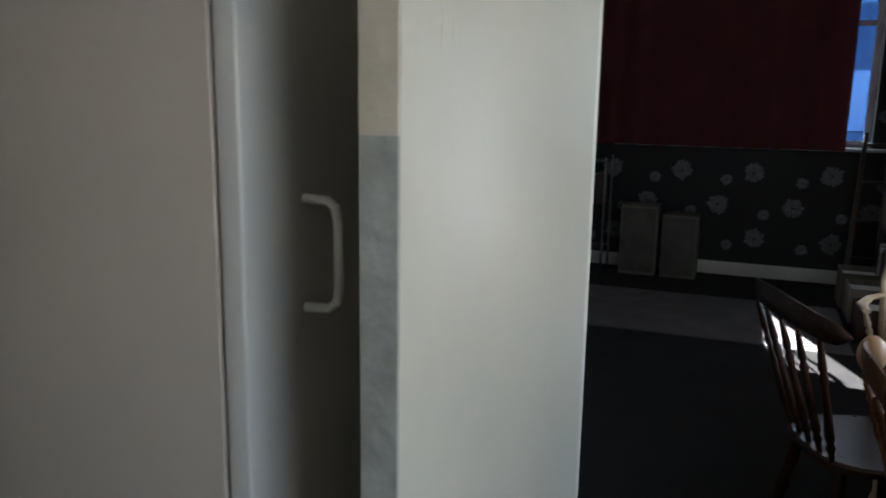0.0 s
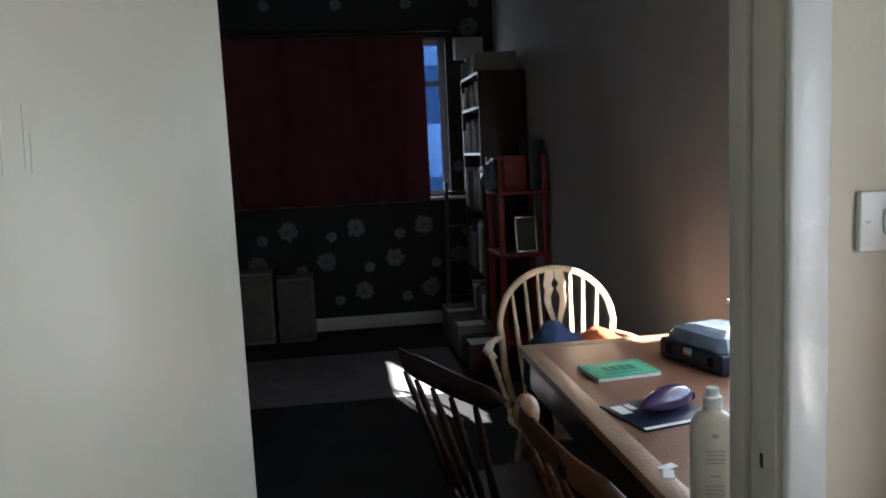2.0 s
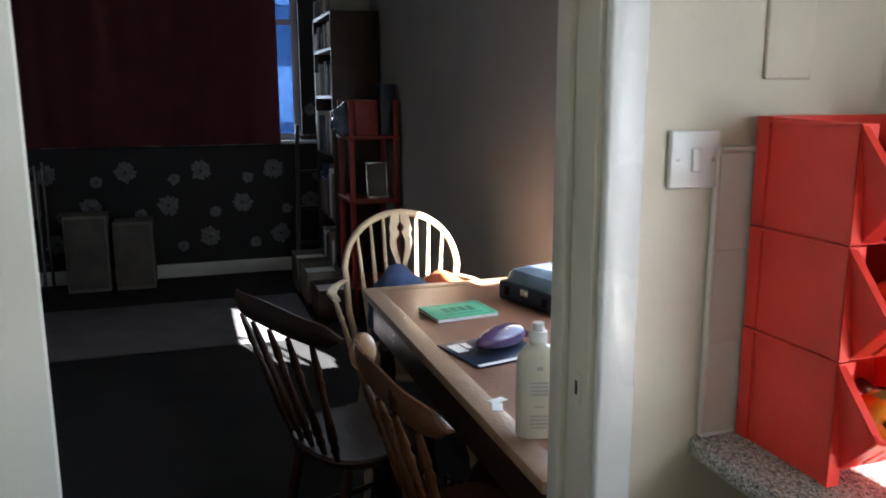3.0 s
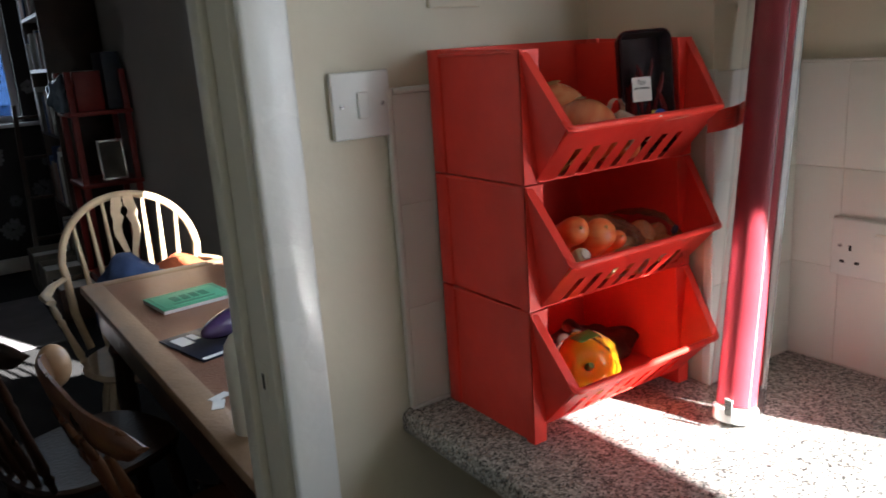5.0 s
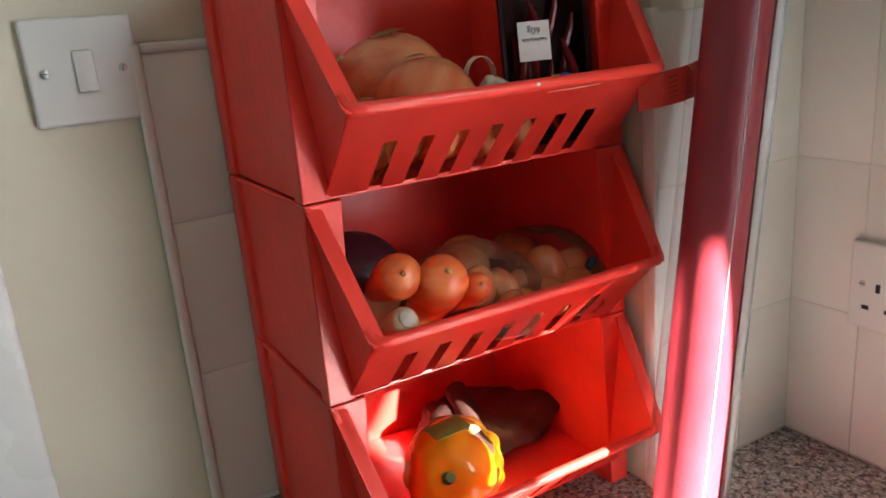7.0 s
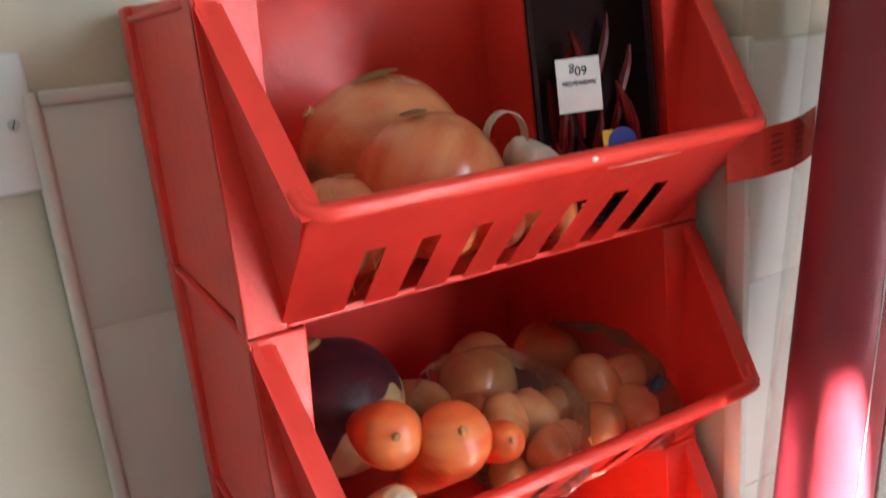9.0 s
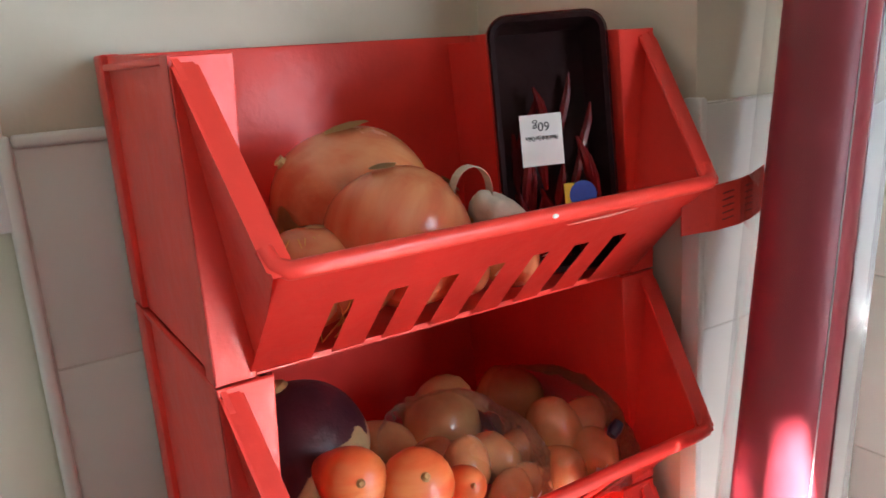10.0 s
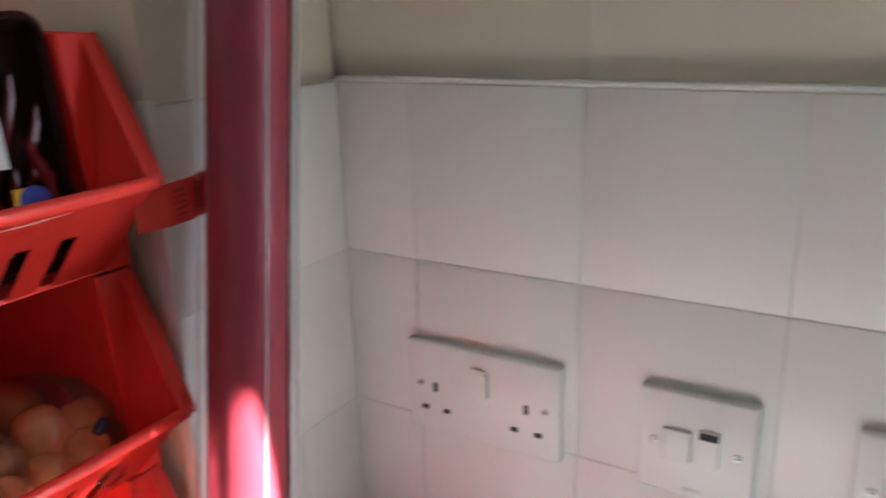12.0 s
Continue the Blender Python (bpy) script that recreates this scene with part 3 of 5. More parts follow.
# ---- kitchen: wall plates ----
def screw(parent, m, r=0.0036):
    s = part("screw", lathe(bmesh.new(), (0, 0, 0), (0, 0, 0.0012), [(0, r), (0.6, r), (1, r * 0.7)], 12), STEEL, parent)
    s.matrix_basis = m
    part("screw_slot", boxed(-r * 0.8, r * 0.8, -0.0004, 0.0004, 0.0011, 0.0014), DARK_SLOT, s)


def plate(name, label, category, width, height, place, depth=0.010, mat=PLATE):
    """A moulded wall plate, built in its own plane: x along the wall, z out from it."""
    t = thing(name, label, category, place=place)
    part("plate", boxed(-width / 2, width / 2, -height / 2, height / 2, 0.0, depth, 0.003, 3), mat, t)
    return t


def on_north(x, z, turn=0.0, y=WY):
    """Out of the dividing wall, towards the kitchen."""
    return Matrix.Translation((x, y, z)) @ Matrix.Rotation(math.radians(90), 4, "X") @ Matrix.Rotation(math.radians(turn), 4, "Z")


def on_east(y, z, turn=0.0, x=-0.0035):
    return Matrix.Translation((x, y, z)) @ Matrix.Rotation(math.radians(-90), 4, "Z") @ Matrix.Rotation(math.radians(90), 4, "X") @ Matrix.Rotation(math.radians(turn), 4, "Z")


def light_switch():
    t = plate("light_switch", "white single rocker light switch with two screws", "light switch", 0.086, 0.086, on_north(-0.612, 1.344))
    part("rocker", boxed(-0.0075, 0.0085, -0.018, 0.016, 0.008, 0.0145, 0.002, m=Matrix.Rotation(math.radians(-4), 4, "X")), PLATE, t)
    for x in (-0.0302, 0.0302):
        screw(t, Matrix.Translation((x, 0, 0.0098)) @ Matrix.Rotation(0.6 + x * 20, 4, "Z"))


light_switch()
plate("wall_plate", "white blank plate on the cream wall above the rack", "wall plate", 0.086, 0.147, on_north(-0.4525, 1.5345), 0.007, CREAM)


def pin_holes(t, cx, flip=False):
    for dx, dy, w, h in ((0.0, 0.0, 0.0042, 0.0085), (-0.011, -0.021, 0.0068, 0.0042), (0.011, -0.021, 0.0068, 0.0042)):
        part("pin_hole", boxed(cx + dx - w / 2, cx + dx + w / 2, dy - h / 2, dy + h / 2, 0.0097, 0.0104), DARK_SLOT, t)


def double_socket():
    t = plate("double_socket", "white double wall socket with one central switch block", "socket", 0.147, 0.086, on_east(-0.1415, 1.089))
    pin_holes(t, -0.045)
    pin_holes(t, 0.043)
    part("rocker", boxed(-0.010, 0.008, 0.002, 0.026, 0.008, 0.0135, 0.002, m=Matrix.Rotation(math.radians(4), 4, "X")), PLATE, t)
    part("rocker_mark", boxed(-0.008, 0.006, 0.0235, 0.0275, 0.0118, 0.0142), DUST, t)
    for x in (-0.0603, 0.0603):
        screw(t, Matrix.Translation((x, 0.002, 0.0098)), 0.003)


double_socket()


def fused_spur(y, z):
    t = plate("fused_spur", "white switched fused spur plate with two screws", "switch plate", 0.086, 0.086, on_east(y, z))
    part("rocker", boxed(-0.024, -0.002, -0.013, 0.013, 0.008, 0.0135, 0.002), PLATE, t)
    part("fuse_carrier", boxed(0.002, 0.018, -0.013, 0.017, 0.008, 0.0125, 0.002), PLATE, t)
    part("neon_window", boxed(0.003, 0.017, 0.010, 0.0155, 0.0122, 0.0130), DARK_SLOT, t)
    part("cord_outlet", boxed(-0.007, 0.007, -0.0375, -0.0345, 0.0097, 0.0103), DUST, t)
    for x in (-0.0302, 0.0302):
        screw(t, Matrix.Translation((x, 0, 0.0098)))


fused_spur(-0.3215, 1.092)
fused_spur(-0.468, 1.092)


# ---- kitchen: the vegetable rack ----
RX0, RX1 = -0.510, -0.206
RB, RP, RL = 0.226, 0.033, -0.028    # back, front post, lip
TIERS = [0.922, 1.082, 1.242]
UNIT = 0.1600


def tier(zb, rack, bottom):
    """One bin of the rack: side walls with folded posts, back, floor, sloping slotted front and a rolled lip."""
    z0, z1, th = zb, zb + UNIT, 0.0032
    zl = zb + 0.068
    foot = 0.900 if bottom else z0 + 0.0006
    cut = z1 - 0.0008
    rise = 0.006 if zb == TIERS[-1] else 0.0
    b = part("bin", boxed(RX0 + 0.006, RX1 - 0.006, RB - th, RB, foot, cut + rise, 0.0012), RED, rack)
    xi0, xi1 = RX0 + 0.024, RX1 - 0.024
    for xo, xi, s in ((RX0, xi0, 1), (RX1, xi1, -1)):
        # outer wall with a stepped rear post and a lip along the top
        bm = bmesh.new()
        slab(bm, [(xo + s * 0.004, RP + 0.001, foot), (xo + s * 0.004, RB - 0.026, foot), (xo + s * 0.004, RB - 0.026, cut + rise * 0.85), (xo + s * 0.004, RP + 0.001, cut)], (s, 0, 0), th)
        box(bm, *sorted((xo, xo + s * 0.012)), RB - 0.026, RB, foot, cut + rise, 0.0015)
        box(bm, *sorted((xo + s * 0.0005, xo + s * 0.0240)), RP + 0.001, RB - 0.020, cut - 0.004, cut, 0.001)
        part("side_wall", bm, RED, b)
        # front post: tapering folded face and its return
        bm = bmesh.new()
        wt, wb = 0.030, 0.021
        slab(bm, [(xo, RP, foot), (xo + s * wb, RP, foot), (xo + s * wt, RP, cut), (xo, RP, cut)], (0, 1, 0), th)
        bmesh.ops.bevel(bm, geom=bm.edges[:], offset=0.0007, segments=1, affect="EDGES")
        part("post", bm, RED, b)
        bm = bmesh.new()
        slab(bm, [(xo, RP + 0.0005, foot), (xo, RP + 0.016, foot), (xo, RP + 0.016, cut), (xo, RP + 0.0005, cut)], (s, 0, 0), th)
        part("post_return", bm, RED, b)
        bm = bmesh.new()
        slab(bm, [(xo + s * wb, RP + 0.002, foot), (xo + s * (wb + 0.004), RB - 0.002, foot), (xo + s * (wt + 0.004), RB - 0.002, cut), (xo + s * wt, RP + 0.002, cut)], (-s, 0, 0), th * 0.8)
        part("inner_wall", bm, RED, b)
        # cheek between post and lip, with a rolled rim
        bm = bmesh.new()
        xa = xo + s * 0.0015
        slab(bm, [(xa, RP, z1 - 0.002), (xo + s * 0.017, RL + 0.004, zl), (xo + s * 0.0225, RP + 0.003, z0 + 0.001)], (s, 0, 0), th)
        part("cheek", bm, RED, b)
        bm = bmesh.new()
        ra, rb, up = Vector((xo + s * 0.0003, RP + 0.003, z1 - 0.0015)), Vector((xo + s * 0.0125, RL + 0.000, zl + 0.0005)), Vector((0, 0.82, 0.57))
        slab(bm, [ra, ra + Vector((s * 0.0125, 0, 0)), rb + Vector((s * 0.0125, 0, 0)), rb], up, -0.0045)
        bmesh.ops.bevel(bm, geom=bm.edges[:], offset=0.0016, segments=2, affect="EDGES")
        part("rim", bm, RED, b)
    # sloping front: a solid band above seven open slots
    bm = bmesh.new()
    xs0, xs1 = RX0 + 0.018, RX1 - 0.018
    n = (Vector((0, RP + 0.004, z0)) - Vector((0, RL, zl)))

    def on(x, v):
        return Vector((x, RL, zl)) + n * v
    cuts = [-0.4475 + 0.0302 * i for i in range(7)]
    xs = [xs0] + [x for c in cuts for x in (c - 0.011, c)] + [xs1]
    grid = [[bm.verts.new(on(x, v)) for x in xs] for v in (0.0, 0.40, 1.0)]
    for row in (0, 1):
        for i in range(len(xs) - 1):
            if row == 0 or i % 2 == 0:
                bm.faces.new((grid[row][i], grid[row][i + 1], grid[row + 1][i + 1], grid[row + 1][i]))
    bmesh.ops.solidify(bm, geom=bm.faces[:], thickness=-th)
    part("slotted_front", bm, RED, b)
    bm = bmesh.new()
    pipe(bm, [(xs0 - 0.003, RL + 0.008, zl + 0.009), (xs0 - 0.001, RL + 0.003, zl + 0.003), (xs0 + 0.004, RL - 0.001, zl + 0.0006), (xs0 + 0.012, RL - 0.002, zl + 0.0008), (xs1 - 0.012, RL - 0.002, zl + 0.0008), (xs1 - 0.004, RL - 0.001, zl + 0.0006), (xs1 + 0.001, RL + 0.003, zl + 0.003), (xs1 + 0.003, RL + 0.008, zl + 0.009)], 0.0054, 14, 0.8)
    part("lip", bm, RED, b)
    part("floor", boxed(RX0 + 0.022, RX1 - 0.022, RP + 0.002, RB - th - 0.001, z0 + 0.001, z0 + 0.0042), RED, b)


def vegetable_rack():
    t = thing("vegetable_rack", "red plastic three-tier stacking vegetable rack on the worktop", "vegetable rack")
    for i, z in enumerate(TIERS):
        tier(z, t, i == 0)
    zl = TIERS[2] + 0.068
    part("scuff", blob(bmesh.new(), (-0.349, RL - 0.0070, zl + 0.0015), (0.0022, 0.0008, 0.0012), 0.3, 3, 3.0, 2), PAPER, t, "small white chip on the lip")
    part("scuff", pipe(bmesh.new(), [(-0.338, RL - 0.0035, zl - 0.0055), (-0.310, RL - 0.0040, zl - 0.0052), (-0.288, RL - 0.0037, zl - 0.0046)], [0.0002, 0.0007, 0.0002], 6), WORN_RED, t, "pale scratch on the red plastic")
    rnd = random.Random(21)
    for k in range(9):
        # irregular smooth patches of darker red on the back wall
        x, z = -0.448 + rnd.uniform(-0.013, 0.020), zl + 0.058 + rnd.uniform(-0.014, 0.016)
        part("dark_red_patch", blob(bmesh.new(), (x, RB - 0.0034, z), (rnd.uniform(0.002, 0.006), 0.0006, rnd.uniform(0.003, 0.008)), 0.6, k, 4.0, 2), DARK_RED, t)
    return t


vegetable_rack()


# ---- what the rack holds ----
def onion(name, centre, r, tip, seed, label, dry=True):
    """A bulb: flattened at the root, drawn out to a dry neck."""
    t = thing(name, label, "onion", "onions in the top bin")
    axis = Vector(tip).normalized()
    turn = axis.to_track_quat("Z", "Y").to_matrix()

    def shape(p):
        h = p.z
        k = 1.0 - 0.10 * max(0, h) ** 2
        return Vector((p.x * k, p.y * k, h * 0.90 + 0.20 * max(0, h - 0.72)))
    bulb = part("bulb", blob(bmesh.new(), (0, 0, 0), (r, r, r), 0.035, seed, 2.5, 4, None, shape), ONION, t)
    bulb.matrix_basis = Matrix.Translation(centre) @ turn.to_4x4()
    c = Vector(centre)
    part("neck", lathe(bmesh.new(), c + axis * r * 0.88, c + axis * r * 1.03, [(0, r * 0.16), (0.35, r * 0.09), (0.8, r * 0.06), (1, r * 0.07)], 9), ONION_DRY, t)
    rnd = random.Random(seed)
    for i in range(5):
        # papery flakes lifting off round the neck
        a, high, long = rnd.random() * 6.28, rnd.uniform(0.62, 0.86), rnd.uniform(0.20, 0.42)
        bm = bmesh.new()
        rows = []
        for k in range(5):
            h = high - long * k / 4
            ring = math.sqrt(max(0.0, 1 - h * h))
            w = 0.20 * math.sin(0.5 + 2.2 * k / 4) + rnd.uniform(-0.03, 0.03)
            lift = 1.015 + 0.03 * (k / 4) ** 2 + rnd.uniform(0, 0.015)
            rows.append([c + turn @ Vector((ring * math.cos(a + q * w) * r * lift, ring * math.sin(a + q * w) * r * lift, h * 0.92 * r * lift)) for q in (-1, -0.3, 0.4, 1)])
        rings(bm, rows, close=False, cap=False)
        bmesh.ops.solidify(bm, geom=bm.faces[:], thickness=0.0004)
        part("flaking_skin", bm, ONION_DRY, t)
    return t


ZA = TIERS[2] + 0.0042
onion("onion", (-0.388, 0.120, ZA + 0.054), 0.056, (-0.75, 0.1, 0.65), 3, "large brown onion with dry papery skin")
onion("onion", (-0.391, 0.052, ZA + 0.048), 0.044, (0.62, 0.30, 0.72), 5, "brown onion with flaking dry skin")
onion("onion", (-0.446, 0.058, ZA + 0.034), 0.030, (-0.5, 0.1, 0.8), 8, "small brown onion in orange netting")
onion("onion", (-0.325, 0.150, ZA + 0.036), 0.036, (0.2, 0.5, 0.8), 11, "brown onion at the back of the bin")
onion("onion", (-0.346, 0.058, ZA + 0.018), 0.017, (-0.4, -0.5, 0.6), 14, "small pale onion behind the slots")
onion("onion", (-0.312, 0.056, ZA + 0.021), 0.021, (0.3, -0.5, 0.6), 17, "small brown onion behind the slots")


def onion_net():
    """A loose orange net bunched beside the onions."""
    t = thing("onion_net", "bunched orange plastic net round the onions", "net bag")
    bm = bmesh.new()
    for i in range(12):
        a = i / 12 * 6.28
        pts = []
        for k in range(9):
            h = k / 8
            rr = 0.047 * math.sin(0.5 + h * 2.2) + 0.002
            pts.append((-0.448 + 0.72 * rr * math.cos(a + h * 0.9), 0.062 + 0.72 * rr * math.sin(a + h * 0.9), ZA + 0.001 + h * 0.058))
        pipe(bm, pts, 0.0004, 4)
        pts = []
        for k in range(9):
            h = k / 8
            rr = 0.047 * math.sin(0.5 + h * 2.2) + 0.002
            pts.append((-0.448 + 0.72 * rr * math.cos(a - h * 0.9), 0.062 + 0.72 * rr * math.sin(a - h * 0.9), ZA + 0.001 + h * 0.058))
        pipe(bm, pts, 0.0004, 4)
    part("mesh", bm, NET, t)


onion_net()


def garlic():
    t = thing("garlic_bulb", "white garlic bulb with a curled paper strip", "garlic")
    c = Vector((-0.330, 0.036, ZA + 0.047))

    def shape(p):
        a = math.atan2(p.y, p.x)
        k = 1 + 0.06 * math.cos(a * 8)
        return Vector((p.x * k, p.y * k, p.z * 0.85 + 0.35 * max(0, p.z - 0.6)))
    part("bulb", blob(bmesh.new(), c, (0.026, 0.018, 0.015), 0.05, 2, 3, 4, Matrix.Rotation(0.9, 3, "Y"), shape), GARLIC, t)
    bm = bmesh.new()
    pts = [Vector((-0.353 + 0.013 * math.cos(a), 0.030, ZA + 0.070 + 0.015 * math.sin(a))) for a in [-0.6 + k * 0.30 for k in range(14)]]
    for p, q in zip(pts, pts[1:]):
        slab(bm, [p, q, q + Vector((0.002, 0.010, 0)), p + Vector((0.002, 0.010, 0))], (0, 0, 1), 0.0005)
    part("paper_strip", bm, GARLIC, t, "curled white paper strip")


garlic()


def chilli_pack():
    """A film-wrapped black tray of chillies, standing on end against the back of the bin."""
    w, h, d = 0.076, 0.163, 0.028
    up = Vector((0.02, 0.10, 0.99)).normalized()
    side = Vector((0.92, -0.38, 0.02))
    side = (side - up * side.dot(up)).normalized()
    out = side.cross(up).normalized()
    o = Vector((-0.2775, 0.040, ZA + 0.006))
    m = Matrix((side, up, out)).transposed().to_4x4()
    m.translation = o
    t = thing("chilli_pack", "film-wrapped black tray of red birds eye chillies with a white label", "food pack", place=m)
    def outline(inset, z, r=0.013):
        pts = []
        for cx, cy, a0 in ((w / 2 - r, h - r, 0), (-w / 2 + r, h - r, 90), (-w / 2 + r, r, 180), (w / 2 - r, r, 270)):
            for k in range(6):
                a = math.radians(a0 + k * 18)
                pts.append((cx + (r - inset) * math.cos(a), cy + (r - inset) * math.sin(a), z))
        return pts
    # tapered tray: outer wall, rolled rim, inner wall and floor
    part("tray", rings(bmesh.new(), [outline(0.007, -d), outline(0.002, -0.004), outline(0.0, -0.002), outline(0.001, 0.0), outline(0.004, -0.001), outline(0.009, -d + 0.004)]), TRAY, t)
    bm = bmesh.new()
    rnd = random.Random(4)
    for i in range(26):
        x, y, z = rnd.uniform(-w / 2 + 0.012, w / 2 - 0.012), rnd.uniform(0.012, h * 0.66), rnd.uniform(-0.020, -0.005)
        a = rnd.uniform(1.1, 2.0)
        v = Vector((math.cos(a), math.sin(a), rnd.uniform(-0.1, 0.1))) * rnd.uniform(0.016, 0.026)
        p = Vector((x, y, z))
        p.y = max(p.y, 0.03)
        pipe(bm, [p - v, p - v * 0.3, p + v * 0.4 + Vector((0.001, 0, 0)), p + v], [0.0012, 0.0034, 0.0030, 0.0008], 7)
    part("chillies", bm, CHILLI, t)
    bm = rings(bmesh.new(), [outline(0.0062, -d - 0.0006), outline(-0.0008, -0.004), outline(-0.0008, -0.001), outline(0.0012, 0.0010)])
    film = part("film", bm, WRAP, t, "clear stretched film")
    film.visible_shadow = False
    lab = part("label", boxed(-0.0235, 0.0035, 0.070, 0.102, 0.0014, 0.0018), PAPER, t, "white printed label, upside down")
    words("Mixed Birds Eye Chilies", 0.0024, Matrix.Translation((-0.0100, 0.0872, 0.0020)) @ Matrix.Rotation(math.pi, 4, "Z") @ Matrix.Diagonal((0.92, 1.7, 1, 1)), INK, "lettering", lab)
    words("60g", 0.0078, Matrix.Translation((-0.0100, 0.0945, 0.0020)) @ Matrix.Rotation(math.pi, 4, "Z"), INK, "lettering", lab)
    st = part("sticker", boxed(0.002, 0.009, 0.040, 0.057, 0.0014, 0.0018), material("yellow_sticker", (0.75, 0.50, 0.03), 0.5, 0.05), t, "yellow and blue round sticker")
    bm = bmesh.new()
    lathe(bm, (0.014, 0.049, 0.0019), (0.014, 0.049, 0.0023), [(0, 0.009), (1, 0.009)], 20)
    part("sticker", bm, material("blue_sticker", (0.03, 0.07, 0.40), 0.5, 0.05), t)
    return t


chilli_pack()

ZM = TIERS[1] + 0.0042


def swede():
    t = thing("swede", "purple and cream swede in the middle bin", "swede")
    c, r = Vector((-0.433, 0.140, ZM + 0.052)), 0.047
    bm = blob(bmesh.new(), c, (r, r, r * 0.98), 0.05, 9, 2.5, 6)
    for f in bm.faces:
        p = f.calc_center_median() - c
        f.material_index = 1 if p.z * 0.7 + p.y * 0.6 - p.x * 0.45 < -0.021 + 0.010 * noise.noise(p * 55) else 0
    part("root", bm, [SWEDE_TOP, SWEDE_LOW], t)
    part("crown_scar", lathe(bmesh.new(), c + Vector((-0.010, 0.010, r * 0.90)), c + Vector((-0.012, 0.011, r * 1.03)), [(0, 0.010), (0.6, 0.008), (1, 0.003)], 12), ONION_DRY, t, "dry brown leaf scar")


swede()


def carrot(tip_from, head, r, mat, label, seed, cut=False):
    """A root lying in the bin, its crown end to the front."""
    t = thing("carrot" if mat is CARROT else "parsnip", label, "root vegetable", "roots in the middle bin")
    p0, p1 = Vector(tip_from), Vector(head)
    rnd = random.Random(seed)
    prof = [(0, r * 0.12)] + [(s, r * (0.34 + 0.66 * min(1.0, s / 0.8) ** 0.7) * (1 + rnd.uniform(-0.025, 0.025))) for s in [k / 18 for k in range(1, 16)]] + [(0.86, r), (0.91, r * 0.97), (0.95, r * 0.86), (0.98, r * 0.64), (1.0, r * 0.28)]
    part("root", lathe(bmesh.new(), p0, p1, prof, 22), mat, t)
    d = (p1 - p0).normalized()
    if not cut:
        part("stalk_scar", lathe(bmesh.new(), p1 - d * 0.002, p1 + d * 0.0025, [(0, r * 0.17), (0.5, r * 0.13), (1, r * 0.07)], 10), material("stalk_scar_brown", (0.48, 0.24, 0.09), 0.7, 0.3), t)
    else:
        part("cut_ring", lathe(bmesh.new(), p1 - d * 0.003, p1 + d * 0.001, [(0, r * 0.62), (0.7, r * 0.58), (1, r * 0.40)], 14), GARLIC, t, "dry cut crown")
    return t


carrot((-0.430, 0.115, ZM + 0.048), (-0.4550, -0.0040, ZM + 0.101), 0.0178, CARROT, "thick orange carrot, crown end out", 1)
carrot((-0.414, 0.078, ZM + 0.016), (-0.4235, -0.0150, ZM + 0.098), 0.0200, CARROT, "thick pale orange carrot, crown end up", 2)
carrot((-0.372, 0.095, ZM + 0.020), (-0.3930, -0.0120, ZM + 0.080), 0.0118, CARROT, "slim orange carrot beside the others", 3)
carrot((-0.466, 0.058, ZM + 0.020), (-0.461, -0.018, ZM + 0.072), 0.0118, PARSNIP, "cut pale parsnip end at the bin front", 4, True)


def potato(centre, radii, seed, label="brown potato in a clear plastic bag"):
    t = thing("potato", label, "potato", "potatoes in the middle bin")
    part("tuber", blob(bmesh.new(), centre, radii, 0.16, seed, 2.4, 3, Euler((seed, seed * 2.0, seed * 0.7)).to_matrix()), POTATO, t)


for i, (x, y, z, r) in enumerate(((-0.325, 0.130, 0.034, 0.034), (-0.262, 0.135, 0.032, 0.032), (-0.372, 0.135, 0.026, 0.026),
                                  (-0.357, 0.050, 0.050, 0.017), (-0.338, 0.024, 0.030, 0.016), (-0.362, 0.022, 0.018, 0.015), (-0.318, 0.028, 0.024, 0.016), (-0.330, 0.062, 0.040, 0.018), (-0.366, 0.082, 0.040, 0.019),
                                  (-0.290, 0.024, 0.028, 0.018), (-0.262, 0.030, 0.030, 0.019), (-0.276, 0.060, 0.046, 0.020), (-0.250, 0.062, 0.040, 0.019), (-0.300, 0.070, 0.030, 0.019), (-0.344, 0.090, 0.022, 0.020), (-0.250, 0.095, 0.024, 0.020))):
    y = max(y, 0.034 - 0.956 * z + 1.6 * r)
    potato((x, y, ZM + 0.002 + z), (r * 1.12, r * 0.95, r * 0.86), i + 1)


def crumpled_bag(centre, radii, seed, label, tie=None):
    t = thing("plastic_bag", label, "plastic bag", "clear bags in the rack")
    bm = bmesh.new()
    r = bmesh.ops.create_icosphere(bm, subdivisions=4, radius=1.0)
    for v in r["verts"]:
        d = v.co.normalized()
        crease = 1 - abs(noise.noise(d * 3.1 + Vector((seed, 0, 0)))) * 2.2
        k = 1 + 0.06 * crease + 0.12 * noise.noise(d * 1.9 + Vector((0, seed, 0))) + 0.05 * noise.noise(d * 9 + Vector((0, 0, seed)))
        v.co = Vector(centre) + Vector((d.x * radii[0], d.y * radii[1], max(d.z, -0.85) * radii[2])) * k
    ob = part("film", bm, BAG, t)
    ob.visible_shadow = False
    if tie:
        p = Vector(tie)
        part("tie", lathe(bmesh.new(), p, p + Vector((0.009, 0.002, 0.006)), [(0, 0.0035), (0.5, 0.0046), (1, 0.0035)], 12), NAVY, t, "dark blue tie")


crumpled_bag((-0.346, 0.072, ZM + 0.042), (0.044, 0.074, 0.042), 2.0, "crumpled clear plastic bag round the potatoes")
